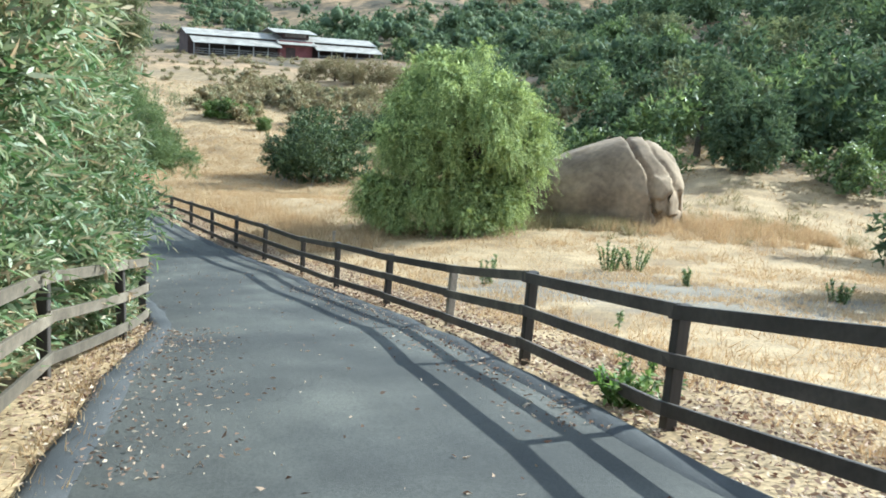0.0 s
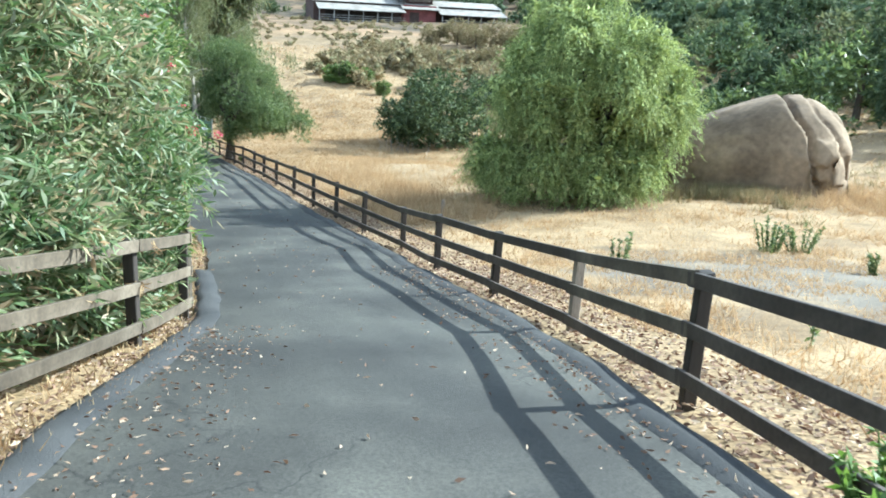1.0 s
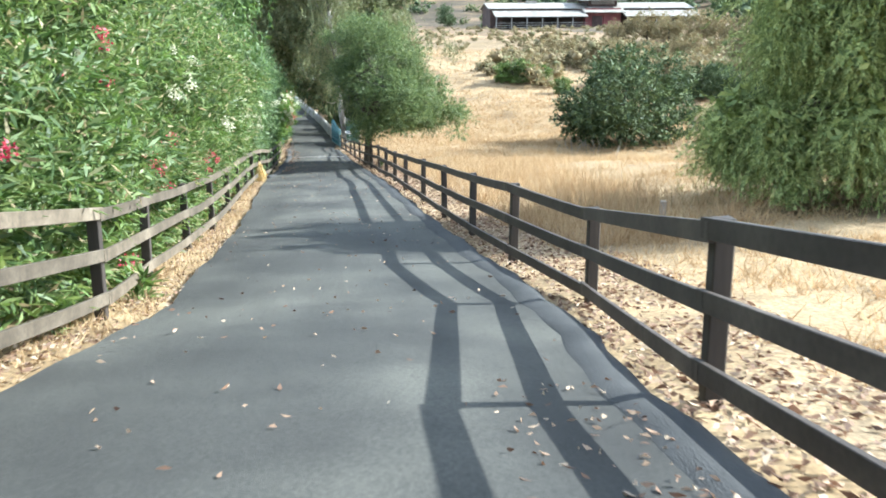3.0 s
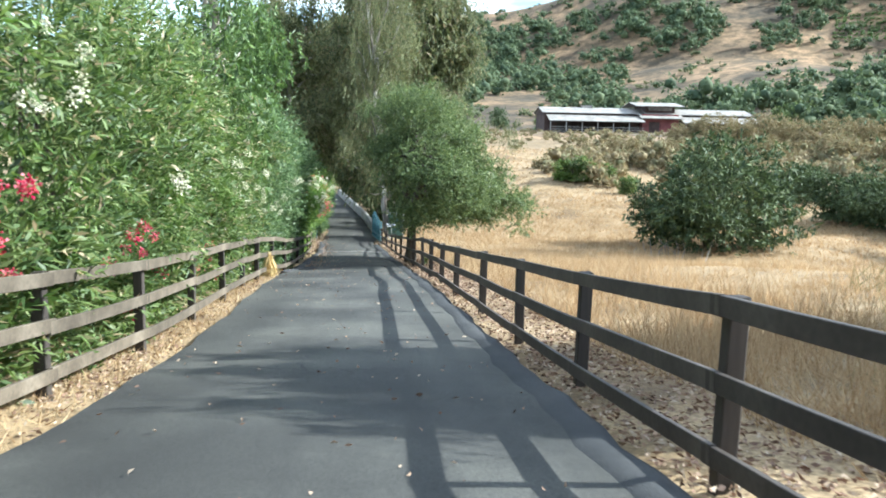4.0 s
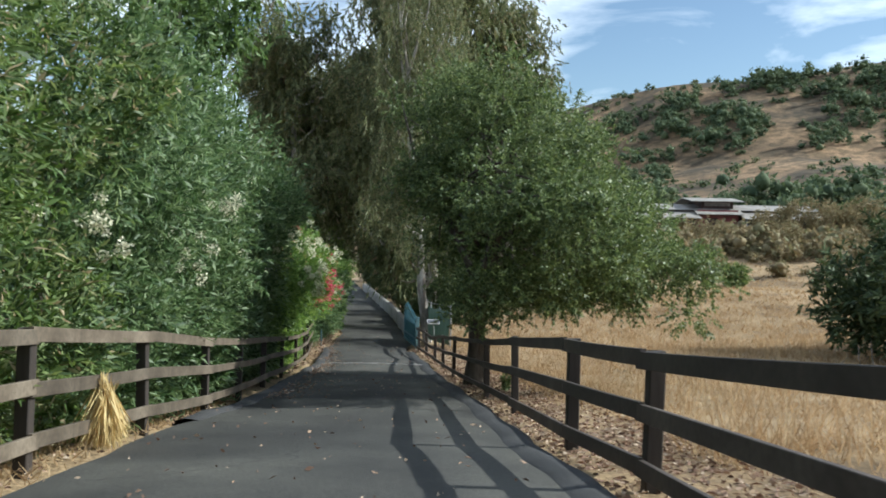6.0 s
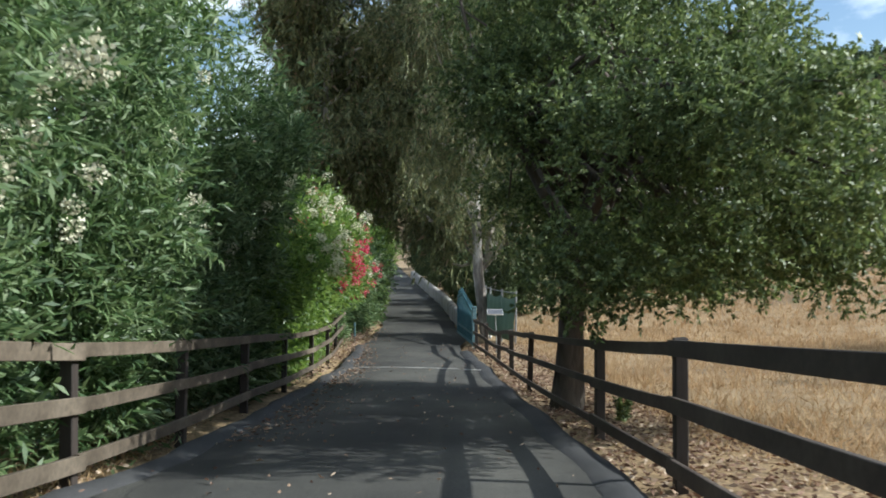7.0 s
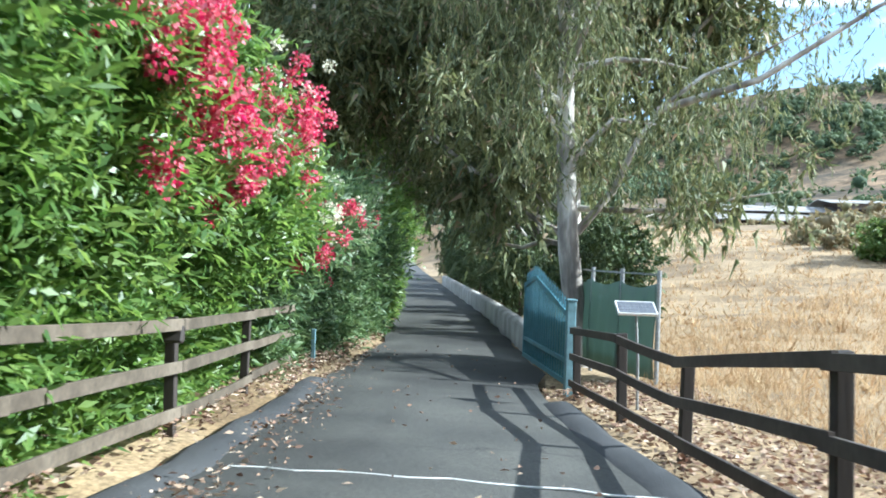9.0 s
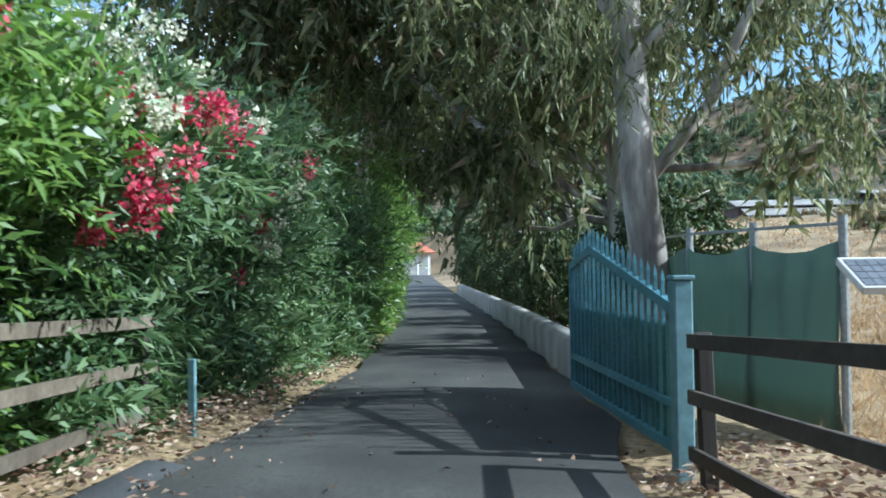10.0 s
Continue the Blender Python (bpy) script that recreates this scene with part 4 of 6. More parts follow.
    if m:
        inner = c[rng.integers(0, len(c), m)] * np.array([0.78, 0.78, 1.0]) + rng.normal(size=(m, 3)) * 0.3
        v, f = joined((v, f), sprays(rng, inner, unit(rng.normal(size=(m, 3)) * 0.4 + np.array([0, 0, -1.0])), 1.0, 9, 0.30, 0.10, 0.4, simple=True))
    part("crown", mesh_of("crown", v, f, leaf or M_GUM), leaf or M_GUM, t)
    return t


def pepper(at):
    rng = np.random.default_rng(77)
    t = thing("pepper_tree", "broad weeping pepper tree with feathery light-green foliage", "tree", at=at)
    bm = bmesh.new()
    tube(bm, [(0, 0, -0.3), (0, 0, 0.4), (0.1, 0.1, 1.2), (0.2, 0.0, 2.2)], [0.45, 0.34, 0.28, 0.24], 12)
    part("trunk", bm, M_BARK, t, smooth=True)
    lobes = [((0.3, 0.0, 4.75), 1.15), ((-0.8, 0.1, 4.5), 0.9)]
    for k in range(7):
        a = k * 0.9 + rng.normal() * 0.15
        lobes.append(((-0.05 + 1.75 * math.cos(a), 1.6 * math.sin(a), 3.9 + rng.normal() * 0.25), 0.85))
    for k in range(9):
        a = k * 0.7 + 0.3 + rng.normal() * 0.12
        lobes.append(((-0.1 + 2.1 * math.cos(a), 2.0 * math.sin(a), 2.9 + rng.normal() * 0.3), 0.9))
    for k in range(11):
        a = k * 0.57 + rng.normal() * 0.1
        lobes.append(((-0.4 + (2.4 if math.cos(a) < 0 else 1.8) * math.cos(a), 1.6 * math.sin(a), 0.95 + rng.normal() * 0.2), 0.7))
    c = np.concatenate([crown(rng, m, (r, r, r * 1.25), 13, -0.8) for m, r in lobes])
    limbs(t, rng, [Vector(m) for m, r in lobes], 0.24, (0.2, 0, 2.2), M_BARK)
    p, d = clumps(rng, c, rng.uniform(0.22, 0.42, len(c)), 30, 0.9, 0.5)
    way = unit(d * np.array([0.5, 0.5, 0.3]) + rng.normal(size=d.shape) * 0.3 + np.array([0, 0, -0.5]))
    inner = crown(rng, (0, 0, 2.3), (2.0, 1.7, 2.2), 110, -0.95)
    v, f = joined(sprays(rng, p, way, rng.uniform(0.3, 0.75, (len(p), 1)), 28, 0.09, 0.016, 0.5, 0.5, d * 1.0 + np.array([0, 0, 0.3])), heart(rng, np.concatenate([c, inner, inner]), 34000, 0.19))
    v[:, 2] = np.maximum(v[:, 2], 0.03)
    part("crown", mesh_of("crown", v, f, M_PEPPER), M_PEPPER, t)
    return t


def bushy_meshes(seed, size, height, count, each, leaf, wide, material, droop=0.35, per=9, lobed=0, simple=False, lobe=(0.28, 0.58), apart=0.45):
    """Trunk and crown of a round-headed tree or bush, leafy to the ground."""
    rng = np.random.default_rng(seed)
    c = np.concatenate([crown(rng, (0, 0, height * 0.55), (size, size, height * 0.43), count, -0.95), crown(rng, (0, 0, height * 0.22), (size * 0.95, size * 0.95, height * 0.2), count // 2, -0.9)])
    if lobed:
        c = np.concatenate([crown(rng, (rng.normal() * size * apart, rng.normal() * size * apart, height * rng.uniform(0.18, 0.70)), np.array([size, size, height * 0.42]) * rng.uniform(*lobe), max(5, int(count * 1.3 / lobed)), -0.95) for _ in range(lobed)] + [crown(rng, (0, 0, height * 0.2), (size * 0.95, size * 0.8, height * 0.2), count // 2, -0.9)])
    bm = tube(bmesh.new(), [(0, 0, -0.3), (0.05, 0, height * 0.2), (0, 0.05, height * 0.5)], [0.06 * size, 0.045 * size, 0.02 * size], 8)
    me = bpy.data.meshes.new("trunk")
    bm.to_mesh(me)
    bm.free()
    me.materials.append(M_BARK)
    p, d = clumps(rng, c, rng.uniform(0.13, 0.33, len(c)) * size, each, 0.85, 0.5)
    v, f = sprays(rng, p, unit(d + rng.normal(size=d.shape) * 0.35 + np.array([0, 0, 0.15])), 0.09 * size, per, leaf, wide, 0.8, droop, d + np.array([0, 0, 0.5]), simple)
    v[:, 2] = np.maximum(v[:, 2], 0.02)
    return [me, mesh_of("crown", v, f, material)]


def bushy(name, x, y, meshes, turn, size, label, category="tree", group="", squash=1.0):
    t = thing(name, label, category, group, at=(x, y, gz(x, y)))
    t.rotation_euler, t.scale = (0, 0, radians(turn)), (size, size, size * squash)
    for k, me in zip(("trunk", "crown"), meshes):
        part(k, me, None, t)
    return t


OAK_AT = (-19.36, 47.53)
oak((*OAK_AT, gz(*OAK_AT)))
GUM = "tall gum tree with pale bark and drooping grey-green leaves"
for x, y, seed, tall, wide, leaves, turn, size, lean, *low in ((-26.75, 58.85, 5, 14.0, 1.75, 88000, 20, 1.0, (-0.17, -0.04), 0.08, None, (0.13, 0.021), False, 0.165, (([(-0.16, -0.04, 1.9), (0.32, 0.05, 2.5), (0.62, 0.1, 3.2), (0.95, 0.12, 3.7), (1.5, 0.2, 4.15), (2.3, 0.3, 4.5), (3.2, 0.3, 5.0)], (1.0, 1.0, 0.7), 4), ([(-0.4, -0.08, 4.2), (0.3, 0.2, 4.4), (0.8, 0.3, 4.4), (1.3, 0.4, 4.3)], (0.9, 0.9, 0.9), 5), ([(-0.28, -0.06, 2.9), (0.3, -0.1, 3.5), (1.0, -0.15, 3.4)], (0.8, 0.7, 0.7), 6), ([(-0.48, -0.1, 4.9), (0.5, 0.1, 6.1), (1.7, 0.15, 6.5), (3.0, 0.2, 7.2)], (0.9, 0.9, 0.8), 6), ([(0.9, 0.12, 3.65), (2.2, -0.2, 4.0), (3.6, -0.3, 4.9), (5.0, -0.2, 5.6)], (1.3, 1.0, 0.5), 5))), (-29.6, 64.0, 8, 15.0, 4.6, 120000, 100, 1.0, (0, 0), 0.12, None, (0.185, 0.036), True, 0.23, (([(0, 0, 7.5), (0.5, -1.5, 10), (1.0, -3.1, 12.4)], (1.3, 1.3, 1.5), 16), ([(0, 0, 8), (-0.4, 1.1, 11), (-0.7, 2.2, 13.0)], (1.4, 1.4, 1.5), 16), ([(0, 0, 6), (0.6, -1.9, 8), (1.2, -3.6, 9.6)], (1.4, 1.4, 1.6), 16))), (-33.8, 70.6, 11, 13.5, 4.4, 60000, 190, 1.0, (0, 0)),
                                                          (-39.5, 78.5, 12, 13.0, 4.0, 18000, 250, 1.0, (0, 0)), (-37.0, 67.0, 14, 12.5, 3.8, 60000, 30, 1.0, (0, 0)), (-43.5, 75.0, 15, 10.0, 3.6, 14000, 300, 1.0, (0, 0)),
                                                          (-16.75, 34.6, 16, 8.6, 0.95, 7000, 160, 1.0, (0.03, 0.02), 0.27, M_GREENGUM, (0.20, 0.047)), (-24.8, 44.8, 17, 8.6, 1.6, 16000, 70, 1.0, (0, 0), 0.42, M_GREENGUM, (0.23, 0.055)), (-35.2, 62.0, 19, 13.5, 3.5, 64000, 210, 1.0, (0, 0)), (-47.5, 89.0, 18, 12.5, 4.0, 14000, 120, 1.0, (0, 0))):
    gum_tree((x, y, gz(x, y)), seed, tall, wide, leaves, turn, size, lean, *low)
pp = pepper((-0.35, 32.0, gz(-0.35, 32.0)))
pp.scale = (1.1, 1.1, 1.12)

AV = bushy_meshes(41, 3.2, 4.7, 64, 24, 0.22, 0.07, M_AVOCADO, lobed=16, lobe=(0.18, 0.42), apart=0.47)
AV2 = bushy_meshes(42, 2.6, 4.0, 54, 22, 0.22, 0.07, M_AVOCADO, lobed=13, lobe=(0.18, 0.44), apart=0.48)
AVL = "dense dark-green avocado tree with glossy leaves down to the ground"
for x, y, me, turn, size in ((-11.2, 60.0, AV, 0, 1.18), (-6.0, 76.0, AV2, 80, 1.0), (-3.5, 72.5, AV, 150, 0.9), (-10.0, 82.0, AV2, 220, 0.9)):
    bushy("avocado_tree", x, y, me, turn, size, AVL, group="avocado trees in the field")
SB = bushy_meshes(44, 1.0, 1.5, 26, 26, 0.12, 0.05, M_OLEANDER)
bushy("round_bush", -21.0, 83.5, SB, 0, 0.95, "small round green bush alone in the dry grass", "bush")
for x, y, sz in ((-26.0, 86.0, 1.7), (-24.3, 87.5, 1.2)):
    bushy("green_shrub", x, y, SB, 70, sz, "low bright green shrub in the dry grass", "bush", squash=0.8)
DB = bushy_meshes(46, 1.6, 2.2, 32, 14, 0.2, 0.05, M_DRYBRUSH, per=6)
for x, y, sz in ((-25.5, 99, 1.25), (-20.5, 97, 1.1), (-13.5, 100, 1.35), (-8.0, 101, 1.6), (-3.0, 97, 1.5), (2.0, 100, 1.7), (7.0, 98, 1.5), (-24.5, 120, 1.3), (-21.5, 122, 1.7), (-18.5, 119, 1.5), (-15.5, 121, 1.8), (-12.5, 119, 1.6), (-9.0, 121, 1.9), (-5.5, 119, 1.7)):
    bushy("dry_bush", x, y, DB, x * 37, sz, "dusty brown half-dry bush in the grass", "bush", "dry brush below the barn")
RT = bushy_meshes(49, 2.6, 5.6, 56, 20, 0.22, 0.09, M_SCRUB, per=9, lobed=9)
bushy("broadleaf_tree", 13.2, 47.5, RT, 40, 1.12, "tall dusty green tree with glossy leaves behind the boulder", squash=1.12)
bushy("broadleaf_tree", 15.6, 31.0, RT, 0, 0.95, "dusty dark green tree beside the dry field")
# stands out of view, added only for the shadow it throws on the field
bushy("broadleaf_tree", 13.2, 22.8, RT, 130, 1.0, "unseen tree added beside the view to shade the dry field")


# undergrowth behind the low wall; darker avocado leaves stand in for the gums' shade
UG = bushy_meshes(48, 1.7, 3.4, 36, 18, 0.20, 0.075, M_AVOCADO, per=6)
for k in range(20):
    y = 60.8 + 1.35 * k + 0.02 * k * k + 0.25 * math.sin(k * 2.1)
    v = beside(station_of(y), -0.95 - 0.9 * ((k * 7) % 5) / 5)
    bushy("dark_shrub", v.x, v.y, UG, y * 67, 0.25 + 0.2 * ((k * 3) % 4) / 4 + 0.014 * k, "green shrub crowding the low wall, its leaves darkened for the gums' shade", "shrub", "undergrowth behind the wall", squash=1.0 + 0.9 * ((k * 5) % 7) / 7)
for y, side, sz in ((64.5, -2.6, 0.8), (69.0, -3.0, 0.95), (74.0, -2.6, 1.05), (80.0, -2.6, 1.15), (87.0, -2.4, 1.2), (93.0, -2.2, 1.2)):
    v = beside(station_of(y), side)
    bushy("dark_shrub", v.x, v.y, UG, y * 67, sz, "green shrub crowding the low wall, its leaves darkened for the gums' shade", "shrub", "undergrowth behind the wall")


# ---- boulder ----
def boulder(at):
    bm = bmesh.new()
    bmesh.ops.create_icosphere(bm, subdivisions=6, radius=1.0)
    for v in bm.verts:
        d = v.co.normalized()
        boxy = (abs(d.x) ** 2.7 + abs(d.y) ** 2.2 + abs(d.z) ** 2.7) ** (-1 / 2.6)
        r = boxy * (1 + 0.05 * noise.fractal(d * 1.1 + Vector((3, 1, 4)), 0.9, 2.0, 4))
        p = Vector((d.x * (4.15 if d.x < 0 else 2.8), d.y * 2.4, d.z * 2.95)) * r
        # the back slopes down to the shaded end, the other end falls steeply
        if p.z > 0:
            p.z *= 1.03 - 0.40 * float(smooth(-1.5, 3.6, -p.x))
        # slanting clefts split slabs off the sunlit end, each slab set back from the last
        for cx, lean, deep, wide, back in ((0.60, 0.49, 0.13, 0.08, 0.03), (1.45, 0.62, 0.05, 0.06, 0.01), (2.13, 0.80, 0.05, 0.06, 0.005)):
            u = p.x - cx + lean * (p.z - 2.2) + 0.10 * math.sin(p.z * 2.3 + cx) + 0.05 * math.sin(p.z * 6.1)
            p *= 1 - deep * math.exp(-(u / wide) ** 2) - back * float(smooth(-0.02, 0.10, u))
        # the sunlit end leans back; broken knobs lie at the foot of the clefts
        over = p.x - (2.75 - 0.42 * max(0.0, p.z - 0.7))
        if over > 0:
            p.x -= over * 0.8
        w = float(smooth(0.7, 1.4, p.x)) * (1 - float(smooth(1.0, 1.9, p.z))) * float(smooth(0.3, 1.2, -p.y))
        if w > 0:
            k = noise.cell_vector(p * 1.5 + Vector((0.3, 0.1, 0.6)))
            p += (Vector((k.x, k.y, k.z)) - Vector((0.5, 0.5, 0.5))) * 0.36 * w
        v.co = p + d * 0.012 * noise.noise(p * 7)
    ob = part("boulder", bm, M_ROCK, smooth=True)
    ob.location = at
    return tagged(ob, "huge rounded tan granite boulder split by deep clefts", "boulder")


boulder((5.5, 36.4, gz(5.5, 36.4) + 0.32))


# ---- gate and what stands beside it ----
def gate(hinge, far):
    a, b = Vector(hinge), Vector(far)
    d = b - a
    length = d.length
    turn = math.atan2(d.y, d.x)
    g = thing("driveway_gate", "open teal-painted steel picket gate with an arched top", "gate", at=a)
    g.rotation_euler = (0, 0, turn)

    def top(u):
        return float(np.interp(u / length, [0, 0.74, 1.0], [0.92, 1.30, 1.16]))
    post = part("hinge_post", boxed((0.10, 0.10, 1.12), pose(-0.04, 0, 0.46), 0.008), M_TEALPALE, g, "pale teal square post")
    part("cap", boxed((0.12, 0.12, 0.025), pose(-0.04, 0, 1.035), 0.006), M_TEALPALE, post)
    for k in range(4):
        bm = bmesh.new()
        bmesh.ops.create_cone(bm, cap_ends=True, segments=10, radius1=0.025, radius2=0.025, depth=0.09, matrix=pose(0.045, 0, 0.2 + 0.22 * k))
        part("hinge", bm, M_TEAL, g)
    prof = [(0.08 + (length - 0.08) * i / 14, 0) for i in range(15)]
    for name, drop, thick in (("top_rail", 0.07, 0.06),):
        bm, rings = bmesh.new(), []
        for u, _ in prof:
            rings.append([bm.verts.new((u, y, top(u) - drop + z)) for y, z in ((-0.022, -thick / 2), (0.022, -thick / 2), (0.022, thick / 2), (-0.022, thick / 2))])
        for p, q in zip(rings, rings[1:]):
            for k in range(4):
                bm.faces.new((p[k], q[k], q[(k + 1) % 4], p[(k + 1) % 4]))
        bm.faces.new(rings[0])
        bm.faces.new(rings[-1])
        bmesh.ops.recalc_face_normals(bm, faces=bm.faces)
        part(name, bm, M_TEAL, g)
    part("bottom_rail", boxed((length - 0.08, 0.045, 0.06), pose(length / 2 + 0.04, 0, 0.10), 0.004), M_TEAL, g)
    part("middle_rail", boxed((length - 0.08, 0.04, 0.05), pose(length / 2 + 0.04, 0, 0.34), 0.004), M_TEAL, g)
    part("stile", boxed((0.05, 0.05, top(length) - 0.1), pose(length, 0, 0.07 + (top(length) - 0.1) / 2), 0.004), M_TEAL, g)
    bm = bmesh.new()
    rows = [[bm.verts.new((u, -0.03 + 0.006 * math.sin(u * 9), z)) for z in (0.12, 0.45, 0.78)] for u, _ in prof]
    for p, q in zip(rows, rows[1:]):
        for k in range(2):
            bm.faces.new((p[k], q[k], q[k + 1], p[k + 1]))
    cloth = part("backing_cloth", bm, M_MESH, g, "dark green screen cloth")
    cloth.modifiers.new("thick", "SOLIDIFY").thickness = 0.004
    n = 19
    for i in range(n):
        u = 0.13 + (length - 0.22) * i / (n - 1)
        h = top(u) + 0.05
        bm = boxed((0.022, 0.022, h - 0.10), pose(u, 0, 0.10 + (h - 0.10) / 2))
        bmesh.ops.create_cone(bm, cap_ends=True, segments=4, radius1=0.018, radius2=0.0, depth=0.07, matrix=pose(u, 0, h + 0.03, 0, 0, 45))
        part("picket", bm, M_TEAL, g)
    return g


gate((-25.78, 56.35, 0.02), (-27.5, 58.45, 0.0))
lp = part("gate_post", boxed((0.05, 0.05, 0.6), pose(-28.95, 55.62, gz(-28.95, 55.62) + 0.2, 0, 0, 33), 0.005), M_TEALPALE)
tagged(lp, "thin pale teal gate post half hidden in the hedge", "post")


lamp = thing("rail_lamp", "small dark plastic solar lamp clipped to the hedge fence", "lamp", at=(-26.33, 51.38, gz(-26.33, 51.38)))
lamp.rotation_euler = (0, 0, radians(33))
part("housing", boxed((0.15, 0.07, 0.12), pose(0, 0.0, 0.70, -14), 0.012), M_POST, lamp)
part("bracket", boxed((0.05, 0.12, 0.02), pose(0, -0.03, 0.765), 0.004), M_GREYPOST, lamp)
part("lens", boxed((0.11, 0.012, 0.045), pose(0, 0.043, 0.69, -14), 0.004), M_GREYPOST, lamp)


def screen_fence():
    f = thing("screen_fence", "chain-link fence panel clad in sagging dark green windscreen cloth", "fence", at=(-25.2, 57.4, 0.1))
    pts = [Vector((0.05, 0, 0)), Vector((-0.62, 0.50, 0)), Vector((-1.25, 1.0, 0)), Vector((-1.9, 1.9, 0))]
    for i, p in enumerate(pts):
        bm = bmesh.new()
        bmesh.ops.create_cone(bm, cap_ends=True, segments=10, radius1=0.028, radius2=0.028, depth=1.42, matrix=Matrix.Translation(p) @ pose(0, 0, 0.60))
        part("post", bm, M_GREYPOST, f, smooth=False)
    for i, (a, b) in enumerate(zip(pts, pts[1:])):
        bm, seg = bmesh.new(), 14
        rings = []
        for k in range(seg + 1):
            u = k / seg
            p = a.lerp(b, u)
            sag = 0.07 * 4 * u * (1 - u)
            n = Vector((-(b - a).y, (b - a).x, 0)).normalized()
            rings.append([bm.verts.new(p + n * (0.02 * math.sin(u * 19 + h * 5) + 0.035) + Vector((0, 0, 0.02 + h * (1.14 - sag)))) for h in (0, 0.2, 0.4, 0.6, 0.8, 1.0)])
        for q, r in zip(rings, rings[1:]):
            for k in range(5):
                bm.faces.new((q[k], r[k], r[k + 1], q[k + 1]))
        me = part("cloth", bm, M_MESH, f, smooth=True)
        mod = me.modifiers.new("thick", "SOLIDIFY")
        mod.thickness = 0.004
        m, size = between(a + Vector((0, 0, 1.26)), b + Vector((0, 0, 1.26)), 0.02, 0.02)
        part("top_rail", boxed(size, m), M_GREYPOST, f)
    return f


screen_fence()


def solar(at):
    p = thing("solar_panel", "small framed solar panel on a bent metal pole behind the fence", "solar panel", at=(at[0], at[1], gz(at[0], at[1])))
    h = at[2] - p.location.z
    bm = bmesh.new()
    tube(bm, [(0.04, 0.02, -0.2), (0.03, 0.01, h * 0.5), (0, 0, h)], [0.014, 0.014, 0.014], 8)
    part("pole", bm, M_GREYPOST, p)
    m = pose(0, 0, h + 0.01, 26, 0, 34)
    fr = part("panel", boxed((0.345, 0.215, 0.02), m, 0.004), M_GREYPOST, p)
    for i in range(9):
        for k in range(4):
            part("cell", boxed((0.034, 0.045, 0.004), m @ pose(-0.148 + 0.037 * i, -0.075 + 0.05 * k, 0.0125)), M_CELL, fr)
    part("frame", boxed((0.365, 0.012, 0.03), m @ pose(0, -0.11, 0), 0.003), M_WHITE, p)
    part("frame", boxed((0.365, 0.012, 0.03), m @ pose(0, 0.11, 0), 0.003), M_WHITE, p)
    part("frame", boxed((0.012, 0.21, 0.03), m @ pose(-0.1765, 0, 0), 0.003), M_WHITE, p)
    part("frame", boxed((0.012, 0.21, 0.03), m @ pose(0.1765, 0, 0), 0.003), M_WHITE, p)
    return p


solar((-24.53, 55.15, 1.07))

# low wall beyond the gate
WALL = [(-0.14, -0.2), (-0.14, 0.38), (-0.08, 0.44), (0.08, 0.44), (0.14, 0.38), (0.14, -0.2)]
tagged(kerb_strip("low_wall", station_of(59.0), station_of(84), lambda y: -0.12, WALL, M_CONCRETE, wave=0.0), "low pale concrete wall along the lane", "wall", kind="structure")


